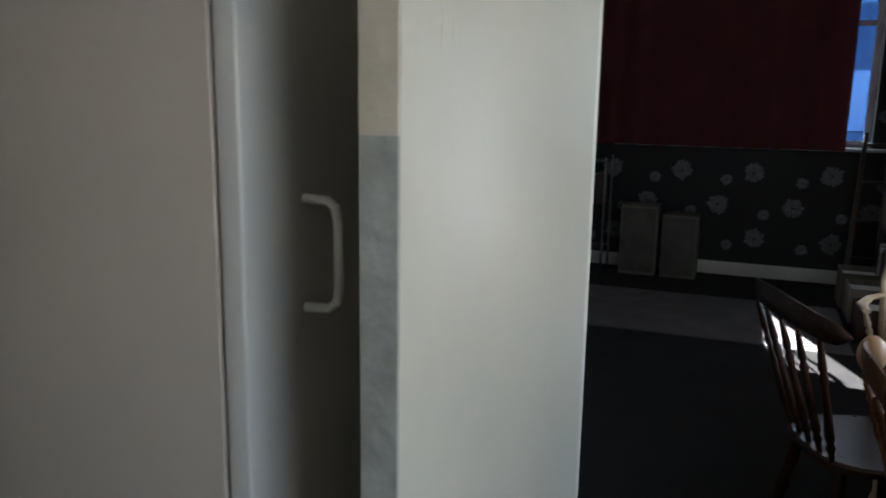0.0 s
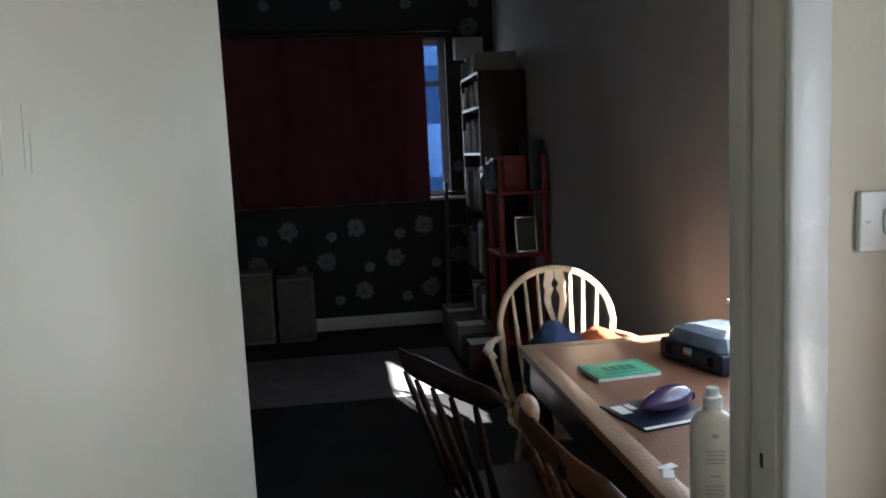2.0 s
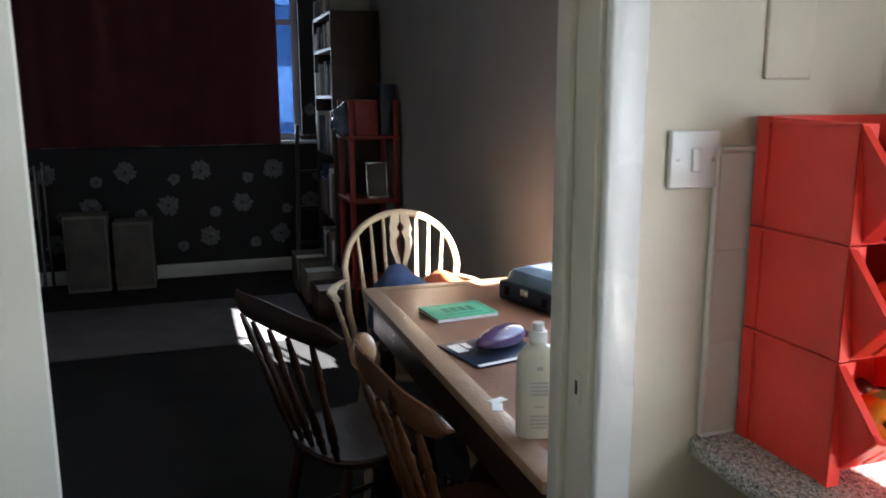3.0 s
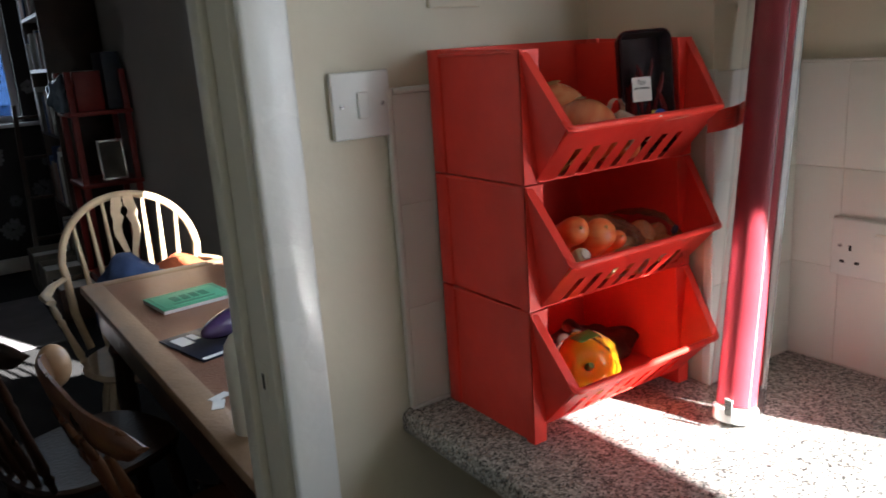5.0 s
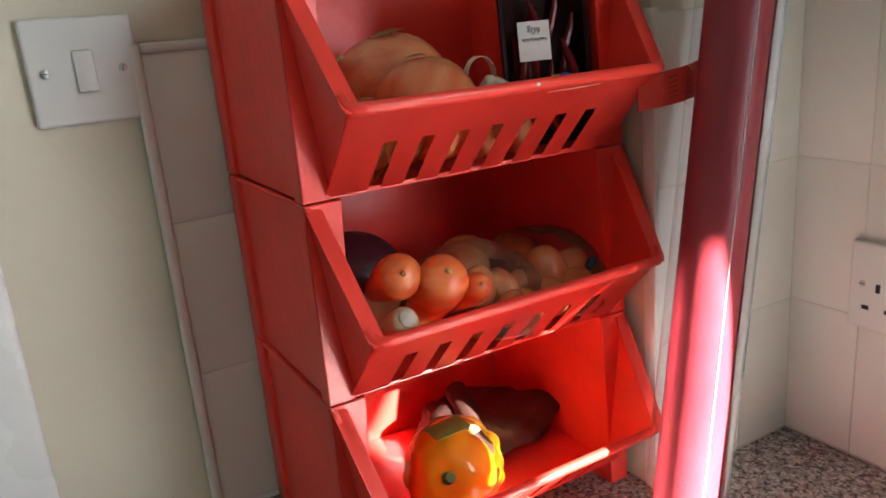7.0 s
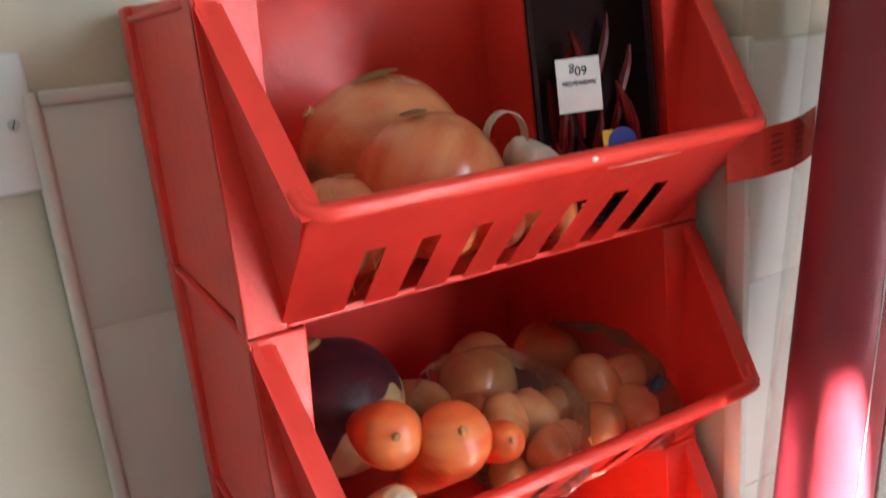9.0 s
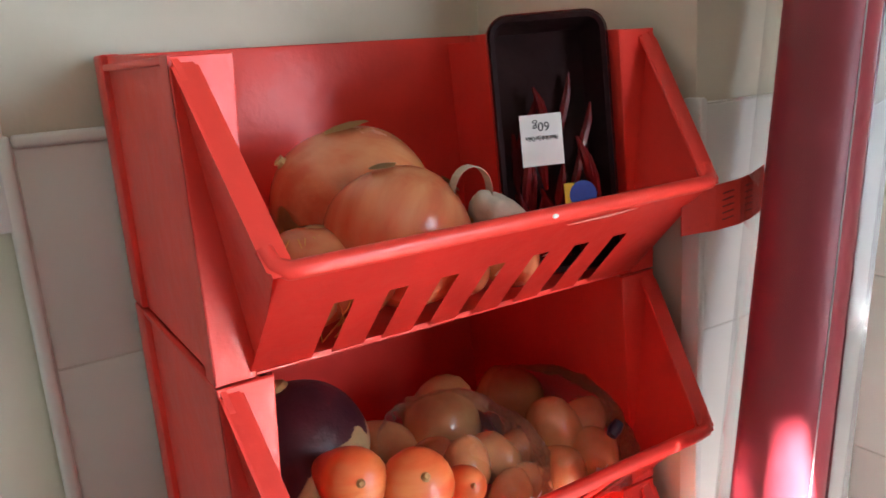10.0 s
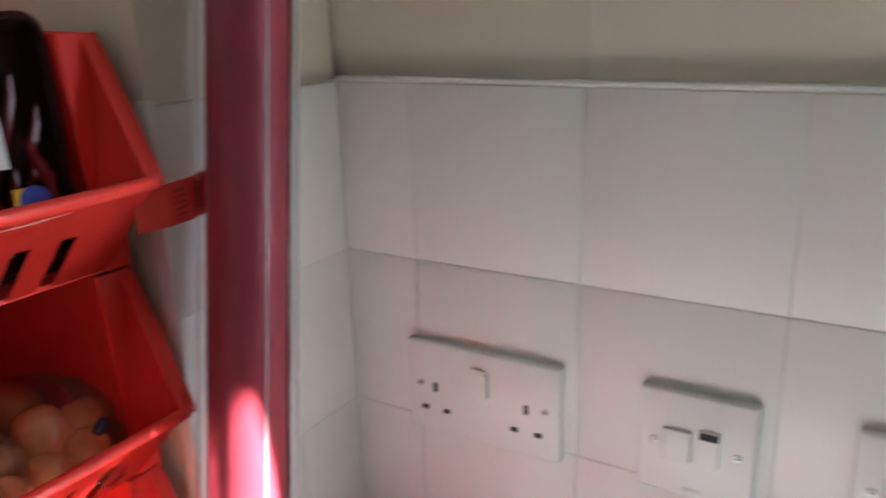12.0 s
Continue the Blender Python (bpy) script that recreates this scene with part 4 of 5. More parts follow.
crumpled_bag((-0.266, 0.072, ZM + 0.042), (0.033, 0.068, 0.040), 5.0, "clear plastic bag of potatoes with a dark tie", (-0.268, 0.012, ZM + 0.058))

ZL = TIERS[0] + 0.0042


def bell_pepper():
    t = thing("bell_pepper", "shiny orange and yellow bell pepper in clear film", "pepper")
    c = Vector((-0.398, 0.056, ZL + 0.047))
    turn = Euler((math.radians(72), 0, math.radians(-32))).to_matrix()

    def shape(p):
        a = math.atan2(p.y, p.x)
        k = 1 + 0.085 * math.cos(3 * a + 0.6) - 0.02 * math.cos(6 * a)
        dimple = -0.22 * math.exp(-((p.x ** 2 + p.y ** 2) / 0.10)) * (1 if p.z > 0 else -0.6)
        return Vector((p.x * k, p.y * k, p.z * 0.98 + dimple))
    part("fruit", blob(bmesh.new(), c, (0.0395, 0.0395, 0.042), 0.05, 6, 2.0, 4, turn, shape), PEPPER, t)
    axis = turn @ Vector((0, 0, 1))
    p = c + axis * 0.0285
    part("stalk", pipe(bmesh.new(), [p, p + axis * 0.006, p + axis * 0.012 + Vector((0.003, 0, 0.002))], [0.0075, 0.0050, 0.0045], 9), GREEN, t)
    bm = bmesh.new()
    q = c + Vector((0.001, -0.004, 0.0450))
    slab(bm, [q + Vector(v) for v in ((-0.020, -0.012, -0.003), (0.014, -0.012, -0.001), (0.016, 0.012, 0), (-0.018, 0.014, -0.004))], (0, 0, 1), 0.0006)
    part("label", bm, material("bright_green_label", (0.16, 0.42, 0.08), 0.4, 0.1), t, "small green label")
    film = part("film", blob(bmesh.new(), c + Vector((0.004, 0, 0.001)), (0.0445, 0.045, 0.0455), 0.09, 12, 7.0, 5), FILM, t, "clear crinkled film")
    film.visible_shadow = False


bell_pepper()


def dark_pack():
    t = thing("vegetable_pack", "dark wrapped vegetables at the back of the bottom bin", "food pack")
    part("wrap", blob(bmesh.new(), (-0.305, 0.140, ZL + 0.026), (0.075, 0.062, 0.026), 0.30, 3, 4.0, 4), BIN_BAG, t)


dark_pack()


def courgette():
    t = thing("courgette", "dark courgette with a pale cut end behind the pepper", "courgette")
    p0, p1 = Vector((-0.320, 0.175, ZL + 0.056)), Vector((-0.340, 0.105, ZL + 0.046))
    part("body", lathe(bmesh.new(), p0, p1, [(0, 0.006), (0.1, 0.012), (0.6, 0.0125), (0.9, 0.009), (1, 0.0065)], 16), BIN_BAG, t)
    part("cut_end", lathe(bmesh.new(), p1, p1 + (p1 - p0).normalized() * 0.003, [(0, 0.0064), (0.7, 0.006), (1, 0.004)], 14), ONION_DRY, t, "pale brown cut end")


courgette()


def loose_skin(name, label, category, tier_z, x, v, w, h, mat, seed):
    """A curled scrap lying against the inside of a slotted front; v runs from the lip down to the floor."""
    t = thing(name, label, category)
    a, b = Vector((0, RL, tier_z + 0.068)), Vector((0, RP + 0.004, tier_z))
    down = (b - a).normalized()
    inward = Vector((0, 0.72, 0.69))
    rnd = random.Random(seed)
    bm = bmesh.new()
    rows = []
    for i in range(6):
        row = []
        for k in range(6):
            u, q = k / 5 - 0.5, i / 5 - 0.5
            bulge = 0.010 * (u * u + q * q) + rnd.uniform(0, 0.0016)
            edge = 1 + rnd.uniform(-0.12, 0.12)
            row.append(a + (b - a) * v + Vector((x + u * w * edge, 0, 0)) + down * q * h * edge + inward * (0.0065 + bulge))
        rows.append(row)
    rings(bm, rows, close=False, cap=False)
    bmesh.ops.solidify(bm, geom=bm.faces[:], thickness=0.0004)
    part("sheet", bm, mat, t)


for i, (x, v, w, h, mat) in enumerate(((-0.455, 0.66, 0.016, 0.034, ONION_DRY), (-0.424, 0.70, 0.018, 0.034, ONION), (-0.394, 0.60, 0.017, 0.030, GARLIC_PALE), (-0.365, 0.80, 0.016, 0.014, GARLIC_PALE), (-0.333, 0.66, 0.017, 0.026, GARLIC_PALE), (-0.303, 0.55, 0.014, 0.022, GARLIC))):
    loose_skin("onion_skin", "loose dry papery skin behind the slots of the top bin", "onion skin", TIERS[2], x, v, w, h, mat, 30 + i)
for i, (x, v, w, h) in enumerate(((-0.362, 0.50, 0.010, 0.010), (-0.334, 0.58, 0.009, 0.026), (-0.274, 0.62, 0.010, 0.022))):
    loose_skin("paper_label", "crumpled white printed bag label behind the slots", "label", TIERS[1], x, v, w, h, PAPER, 50 + i)


def tag():
    """A folded red card strip hanging at the end of the top lip."""
    t = thing("card_tag", "red printed card strip tucked round the rack's end", "tag")
    bm = bmesh.new()
    z = TIERS[2] + 0.050
    pts = [(-0.231, -0.012), (-0.215, -0.024), (-0.200, -0.030), (-0.188, -0.030), (-0.172, -0.026)]
    for (xa, ya), (xb, yb) in zip(pts, pts[1:]):
        lift = 0.010 * (xb + 0.231) / 0.06
        la = 0.010 * (xa + 0.231) / 0.06
        slab(bm, [(xa, ya, z - 0.016 + la), (xb, yb, z - 0.016 + lift), (xb, yb, z + 0.012 + lift), (xa, ya, z + 0.012 + la)], (0, -1, 0), 0.0008)
    card = part("card", bm, RED_TAG, t)
    for k in range(5):
        h = -0.009 + 0.004 * k
        part("print_bar", slab(bmesh.new(), [(-0.212, -0.0273, z + h + 0.002), (-0.190, -0.0315, z + h + 0.006), (-0.190, -0.0315, z + h + 0.0067), (-0.212, -0.0273, z + h + 0.0027)], (0, -1, 0), 0.0004), SHELF_RED, card)


tag()


def wrapping_tube():
    """A pink roll inside a clear plastic tube with a white end cap, leaning on the boxed corner."""
    t = thing("wrapping_tube", "pink roll in a clear plastic tube with a white base cap", "tube")
    a, d = Vector((-0.268, -0.092, TOP + 0.003)), Vector((0.200, 0.058, 1.0))
    L = 0.80
    b = a + d * L
    r = 0.0285

    part("roll", lathe(bmesh.new(), a + d * 0.022, b - d * 0.02, [(0, r - 0.003), (1, r - 0.003)], 40), PINK, t, "pink rolled sheet")
    part("cap", lathe(bmesh.new(), a, a + d * 0.020, [(0, r - 0.001), (0.12, r + 0.0005), (0.85, r + 0.0005), (1, r - 0.003)], 36), CAP, t, "white plastic end cap")
    part("cap", lathe(bmesh.new(), b - d * 0.02, b, [(0, r + 0.003), (1, r + 0.002)], 36), CAP, t)
    nrm = Vector((-0.30, -0.95, 0)).normalized() * (r - 0.0027)
    part("seam", pipe(bmesh.new(), [a + d * 0.024 + nrm, b - d * 0.022 + nrm], 0.0005, 5), PAPER, t, "thin white edge of the rolled sheet")
    # outer clear sleeve with flat corners
    u, w = Vector((0.8, -0.6, 0)), Vector((0.6, 0.8, 0))
    bm = bmesh.new()
    sect = []
    for q in range(32):
        an = 2 * math.pi * q / 32
        k = 1.0 / max(abs(math.cos(an)), abs(math.sin(an))) ** 0.55
        sect.append((u * math.cos(an) + w * math.sin(an)) * (r + 0.0035) * k)
    rings(bm, [[a + d * 0.001 + s for s in sect], [b + s for s in sect]], cap=False)
    sl = part("sleeve", bm, CLEAR, t, "clear stiff plastic sleeve")
    sl.visible_shadow = False
    bar = bmesh.new()
    q = a + d * 0.012 + Vector((-0.031, -0.010, 0))
    box(bar, -0.0005, 0.0005, -0.007, 0.004, 0.004, 0.030, m=Matrix.Translation(q))
    sticker = part("sticker", bar, PAPER, t, "white barcode sticker")
    for k in range(6):
        part("print_bar", boxed(-0.0009, -0.0006, -0.006 + 0.0016 * k, -0.0053 + 0.0016 * k, 0.007, 0.027, m=Matrix.Translation(q)), INK, sticker)


wrapping_tube()


# ---- dining room: table and chairs ----
def table():
    t = thing("dining_table", "brown leather-topped table with a pale worn wooden rim", "table")
    x0, x1, y0, y1, z = -0.757, -0.035, 0.420, 1.945, 0.757
    rim = 0.062
    for a in ((x0, x0 + rim, y0, y1), (x1 - rim, x1, y0, y1), (x0 + rim, x1 - rim, y0, y0 + rim), (x0 + rim, x1 - rim, y1 - rim, y1)):
        part("rim", boxed(*a, z - 0.026, z, 0.003), TABLE_RIM, t, "scratched pale wooden rim")
    part("top", boxed(x0 + rim - 0.001, x1 - rim + 0.001, y0 + rim - 0.001, y1 - rim + 0.001, z - 0.024, z - 0.0015), TABLE_TOP, t)
    for a in ((x0 + 0.03, x0 + 0.05, y0 + 0.05, y1 - 0.05), (x1 - 0.05, x1 - 0.03, y0 + 0.05, y1 - 0.05)):
        part("apron", boxed(*a, z - 0.15, z - 0.027, 0.002), DARK_WOOD, t)
    for a in ((x0 + 0.05, x1 - 0.05, y0 + 0.05, y0 + 0.07), (x0 + 0.05, x1 - 0.05, y1 - 0.07, y1 - 0.05)):
        part("apron", boxed(*a, z - 0.15, z - 0.027, 0.002), DARK_WOOD, t)
    prof = [(0, 0.022), (0.06, 0.030), (0.12, 0.020), (0.2, 0.026), (0.55, 0.034), (0.72, 0.026), (0.76, 0.036), (0.8, 0.026), (0.83, 0.034), (1, 0.034)]
    for x in (x0 + 0.07, x1 - 0.07):
        for y in (y0 + 0.09, y1 - 0.09):
            part("leg", lathe(bmesh.new(), (x, y, 0), (x, y, z - 0.03), prof, 14), DARK_WOOD, t)


table()

SPINDLE = [(0, 0.008), (0.08, 0.009), (0.12, 0.014), (0.16, 0.009), (0.2, 0.014), (0.42, 0.011), (0.62, 0.009), (0.70, 0.013), (0.74, 0.008), (0.78, 0.012), (1, 0.007)]
LEG = [(0, 0.012), (0.12, 0.014), (0.2, 0.019), (0.26, 0.013), (0.32, 0.018), (0.6, 0.020), (0.7, 0.014), (0.74, 0.019), (1, 0.016)]


def crest_chair(name, label, wood, place, high, half):
    """A kitchen chair: saddle seat, turned spindles and a bowed crest rail with rounded ears. It faces +x."""
    t = thing(name, label, "chair", "chairs beside the table", place)
    n = 18
    bm = bmesh.new()
    loops = []
    for z, k in ((0.425, 0.90), (0.432, 0.98), (0.450, 1.0), (0.458, 0.96), (0.455, 0.80)):
        loops.append([(0.205 * k * (abs(math.cos(q)) ** 0.7) * (1 if math.cos(q) > 0 else -1), 0.200 * k * (abs(math.sin(q)) ** 0.7) * (1 if math.sin(q) > 0 else -1), z) for q in [2 * math.pi * i / 28 for i in range(28)]])
    part("seat", rings(bm, loops), wood, t)
    # crest rail: a bowed board with rounded ends
    bm = bmesh.new()
    loops = []
    for i in range(n + 1):
        s = -1 + 2 * i / n
        bow = -0.245 - 0.050 * (1 - abs(s) ** 3.5)
        e = max(0.0, (abs(s) - 0.78) / 0.22)
        hh = 0.034 * (1.0 + 0.10 * math.cos(s * 3)) * math.sqrt(max(0.02, 1 - e ** 2.4)) + 0.004 * (1 - e)
        mid = high - 0.042 + 0.012 * (1 - s * s)
        th = 0.0105
        ring = []
        for q in range(10):
            a = 2 * math.pi * q / 10
            ring.append((bow + th * math.cos(a) - 0.15 * hh * math.sin(a), half * s, mid + hh * math.sin(a)))
        loops.append(ring)
    part("crest_rail", rings(bm, loops), wood, t)
    for s in (-0.72, -0.36, 0.0, 0.36, 0.72):
        part("spindle", lathe(bmesh.new(), (-0.165 - 0.01 * (1 - s * s), 0.62 * half * s, 0.45), (-0.245 - 0.050 * (1 - abs(s) ** 3.5), half * s * 0.98, high - 0.070), SPINDLE, 10), wood, t)
    for s in (-1, 1):
        part("leg", lathe(bmesh.new(), (0.185, 0.185 * s, 0), (0.135, 0.135 * s, 0.43), LEG, 10), wood, t)
        part("leg", lathe(bmesh.new(), (-0.205, 0.180 * s, 0), (-0.140, 0.125 * s, 0.43), LEG, 10), wood, t)
        part("stretcher", lathe(bmesh.new(), (0.165, 0.165 * s, 0.16), (-0.180, 0.160 * s, 0.16), [(0, 0.008), (0.5, 0.013), (1, 0.008)], 8), wood, t)
    part("stretcher", lathe(bmesh.new(), (0, -0.16, 0.16), (0, 0.16, 0.16), [(0, 0.008), (0.5, 0.013), (1, 0.008)], 8), wood, t)
    return t


def facing(p_left, p_right):
    """Pose of a chair from the two ends of its crest rail in plan."""
    a, b = Vector((*p_left, 0)), Vector((*p_right, 0))
    along = (a - b).normalized()
    ang = math.atan2(along.y, along.x) - math.pi / 2
    mid = (a + b) / 2
    back = Matrix.Rotation(ang, 4, "Z") @ Vector((-0.245, 0, 0))
    return Matrix.Translation((mid.x - back.x, mid.y - back.y, 0)) @ Matrix.Rotation(ang, 4, "Z")


crest_chair("dining_chair", "dark-stained wooden chair with turned spindles pushed to the table", DARK_WOOD, facing((-1.205, 1.590), (-0.998, 1.060)), 0.895, 0.285)
varnished_chair = crest_chair("dining_chair", "brown varnished wooden chair with a sunlit pale crest end", MID_WOOD, facing((-0.945, 1.050), (-0.900, 0.520)), 0.876, 0.270)
# the ear's paler wood colour stands in for sunlight on the rail end
part("crest_ear", blob(bmesh.new(), (-0.256, 0.236, 0.834), (0.034, 0.030, 0.047), 0.05, 7, 2.0, 4), SUNLIT_WOOD, varnished_chair, "rounded sunlit end of the crest rail, coloured paler")


def bow_chair():
    """A pale wooden bow-back armchair at the table's far end, facing the table."""
    t = thing("windsor_chair", "pale wooden bow-back armchair with a pierced splat", "chair", place=Matrix.Translation((-0.530, 2.215, 0)) @ Matrix.Rotation(math.radians(-6), 4, "Z"))
    hw, zb, zt = 0.232, 0.72, 0.977

    def arch(s):
        a = math.pi * s
        return Vector((-hw * math.cos(a) * (1.0 if s not in (0, 1) else 0.97), 0.02 + 0.05 * math.sin(a), zb + (zt - zb) * math.sin(a) ** 0.82))
    lowl, lowr = Vector((-0.190, -0.02, 0.46)), Vector((0.190, -0.02, 0.46))
    pts = [lowl, (lowl + arch(0)) / 2 + Vector((-0.012, 0, 0))] + [arch(k / 26) for k in range(27)] + [(lowr + arch(1)) / 2 + Vector((0.012, 0, 0)), lowr]
    part("bow", pipe(bmesh.new(), pts, 0.0135, 10), PALE_WOOD, t)
    for x in (-0.175, -0.120, -0.068, 0.068, 0.120, 0.175):
        k = math.acos(max(-1, min(1, -x / hw))) / math.pi
        p = arch(k)
        part("spindle", lathe(bmesh.new(), (x * 0.78, -0.02, 0.455), p, [(0, 0.007), (0.5, 0.0095), (1, 0.006)], 8), PALE_WOOD, t)
    # pierced splat: a solid head over an open heart and two splayed legs
    bm = bmesh.new()
    for m in (-1, 1):
        slab(bm, [(m * 0.002, 0.066, 0.972), (m * 0.036, 0.066, 0.970), (m * 0.040, 0.060, 0.945), (m * 0.047, 0.054, 0.915), (m * 0.040, 0.050, 0.892), (m * 0.046, 0.045, 0.865), (m * 0.043, 0.040, 0.835),
                  (m * 0.022, 0.022, 0.775), (m * 0.014, 0.010, 0.62), (m * 0.012, 0.002, 0.470), (m * 0.002, 0.002, 0.470), (m * 0.003, 0.022, 0.775), (m * 0.016, 0.040, 0.835), (m * 0.018, 0.046, 0.868), (m * 0.004, 0.051, 0.900), (m * 0.014, 0.054, 0.915), (m * 0.010, 0.057, 0.930), (m * 0.002, 0.059, 0.938)], (0, -1, 0), 0.010)
    part("splat", bm, PALE_WOOD, t)
    for s in (-1, 1):
        part("arm", pipe(bmesh.new(), [(s * 0.225, 0.03, 0.715), (s * 0.275, -0.06, 0.715), (s * 0.300, -0.17, 0.712), (s * 0.285, -0.25, 0.708)], [0.014, 0.017, 0.020, 0.016], 10, 0.6), PALE_WOOD, t)
        part("arm_post", lathe(bmesh.new(), (s * 0.215, -0.20, 0.45), (s * 0.29, -0.20, 0.70), SPINDLE, 10), PALE_WOOD, t)
        part("leg", lathe(bmesh.new(), (s * 0.21, -0.42, 0), (s * 0.15, -0.34, 0.43), LEG, 10), PALE_WOOD, t)
        part("leg", lathe(bmesh.new(), (s * 0.20, 0.06, 0), (s * 0.14, -0.01, 0.43), LEG, 10), PALE_WOOD, t)
    bm = bmesh.new()
    loops = []
    for z, k in ((0.425, 0.92), (0.44, 1.0), (0.456, 0.97)):
        loops.append([(0.235 * k * math.cos(q), -0.19 + 0.225 * k * math.sin(q), z) for q in [2 * math.pi * i / 26 for i in range(26)]])
    part("seat", rings(bm, loops), PALE_WOOD, t)


bow_chair()


def heap(name, label, category, centre, radii, mat, seed, wob=0.35):
    t = thing(name, label, category)
    bm = bmesh.new()
    r = bmesh.ops.create_icosphere(bm, subdivisions=4, radius=1.0)
    for v in r["verts"]:
        d = v.co.normalized()
        k = 1 + wob * noise.noise(d * 1.6 + Vector((seed, 0, 0))) + 0.10 * noise.noise(d * 5 + Vector((0, seed, 0)))
        v.co = Vector(centre) + Vector((d.x * radii[0], d.y * radii[1], max(d.z, -0.7) * radii[2])) * k
    part("cloth", bm, mat, t)


heap("jacket", "crumpled blue jacket lying on the bow-back chair", "jacket", (-0.570, 2.075, 0.630), (0.140, 0.110, 0.160), BLUE_CLOTH, 1.3, 0.20)
heap("cloth_bag", "orange cloth lying on the bow-back chair", "cloth", (-0.400, 2.080, 0.630), (0.125, 0.115, 0.125), ORANGE_CLOTH, 4.1, 0.15)


def rucksack():
    t = thing("rucksack", "black rucksack with metal buckles under the table", "rucksack")
    part("body", blob(bmesh.new(), (-0.50, 1.18, 0.205), (0.15, 0.19, 0.205), 0.14, 4, 3.0, 4, None, lambda p: Vector((p.x, p.y, max(p.z, -0.98)))), TRAY, t)
    part("strap", pipe(bmesh.new(), [(-0.63, 1.06, 0.30), (-0.68, 1.09, 0.36), (-0.67, 1.16, 0.38), (-0.62, 1.20, 0.34)], 0.006), NAVY, t)
    for y, z in ((1.10, 0.31), (1.25, 0.33)):
        part("buckle", boxed(-0.664, -0.650, y - 0.02, y + 0.02, z - 0.012, z + 0.012, 0.003), CHROME, t)


rucksack()


# ---- dining room: on the table ----
TZ = 0.757


def green_pad():
    m = Matrix.Translation((-0.535, 1.520, TZ)) @ Matrix.Rotation(math.radians(6), 4, "Z")
    t = thing("booklet", "green printed booklet lying on the table", "booklet", place=m)
    part("cover", boxed(-0.105, 0.105, -0.080, 0.080, 0.0105, 0.0125, 0.0008), GREEN_CARD, t)
    part("pages", boxed(-0.103, 0.103, -0.078, 0.078, 0.0005, 0.0105), PAPER, t)
    z0, z1 = 0.0126, 0.0130
    for x0, x1, y0, y1 in ((-0.095, 0.095, 0.068, 0.071), (-0.095, 0.095, -0.071, -0.068), (-0.095, -0.092, -0.068, 0.068), (0.092, 0.095, -0.068, 0.068),
                           (-0.050, -0.030, -0.020, 0.030), (-0.022, -0.002, -0.020, 0.030), (0.006, 0.026, -0.020, 0.030), (0.034, 0.054, -0.020, 0.030), (-0.060, 0.060, -0.048, -0.036)):
        part("print_bar", boxed(x0, x1, y0, y1, z0, z1), GREEN_INK, t)


green_pad()


def mouse_and_mat():
    m = Matrix.Translation((-0.575, 1.135, TZ)) @ Matrix.Rotation(math.radians(12), 4, "Z")
    t = thing("leaflet", "dark printed leaflet lying on the table", "leaflet", place=m)
    part("sheet", boxed(-0.105, 0.125, -0.105, 0.110, 0.0, 0.004, 0.001), NAVY, t)
    part("print_bar", boxed(-0.090, -0.055, 0.020, 0.085, 0.0042, 0.0047), PAPER, t)
    part("print_bar", boxed(-0.048, -0.030, 0.040, 0.085, 0.0042, 0.0047), PAPER, t)
    part("pale_edge", boxed(-0.100, 0.122, -0.103, -0.088, 0.0042, 0.0047), PAPER, t)
    c = thing("glasses_case", "glossy purple rounded case on the leaflet", "case", place=Matrix.Translation((-0.545, 1.140, TZ + 0.0042)) @ Matrix.Rotation(math.radians(28), 4, "Z"))
    bm = bmesh.new()
    r = bmesh.ops.create_icosphere(bm, subdivisions=4, radius=1.0)
    for v in r["verts"]:
        p = v.co
        w = 0.040 * (1 + 0.25 * p.x)
        v.co = Vector((p.x * 0.095, p.y * w, 0.030 + max(-0.93, p.z) * 0.032 * (1 + 0.2 * p.x)))
    part("shell", bm, PURPLE, c)
    part("hinge_band", boxed(0.070, 0.098, -0.022, 0.022, 0.012, 0.034, 0.006), TRAY, c)


mouse_and_mat()


def case_box():
    m = Matrix.Translation((-0.150, 1.560, TZ)) @ Matrix.Rotation(math.radians(14), 4, "Z")
    t = thing("storage_case", "navy plastic case with a smoky blue clear lid", "case", place=m)
    part("base", boxed(-0.155, 0.090, -0.150, 0.150, 0.0, 0.065, 0.010, 3), NAVY, t)
    bm = bmesh.new()
    loops = []
    for z, k in ((0.066, 1.0), (0.085, 0.97), (0.105, 0.85), (0.112, 0.6)):
        loops.append([(-0.032 + 0.115 * k * sx, 0.140 * k * sy, z) for sx, sy in ((-1, -0.8), (-0.8, -1), (0.8, -1), (1, -0.8), (1, 0.8), (0.8, 1), (-0.8, 1), (-1, 0.8))])
    part("lid", rings(bm, loops), BLUE_CLEAR, t, "smoky blue domed lid")
    part("latch", boxed(-0.162, -0.154, -0.020, 0.020, 0.035, 0.060, 0.002), CHROME, t)
    for y in (-0.10, 0.10):
        part("foot_clip", boxed(-0.160, -0.154, y - 0.012, y + 0.012, 0.020, 0.050, 0.002), TRAY, t)


case_box()


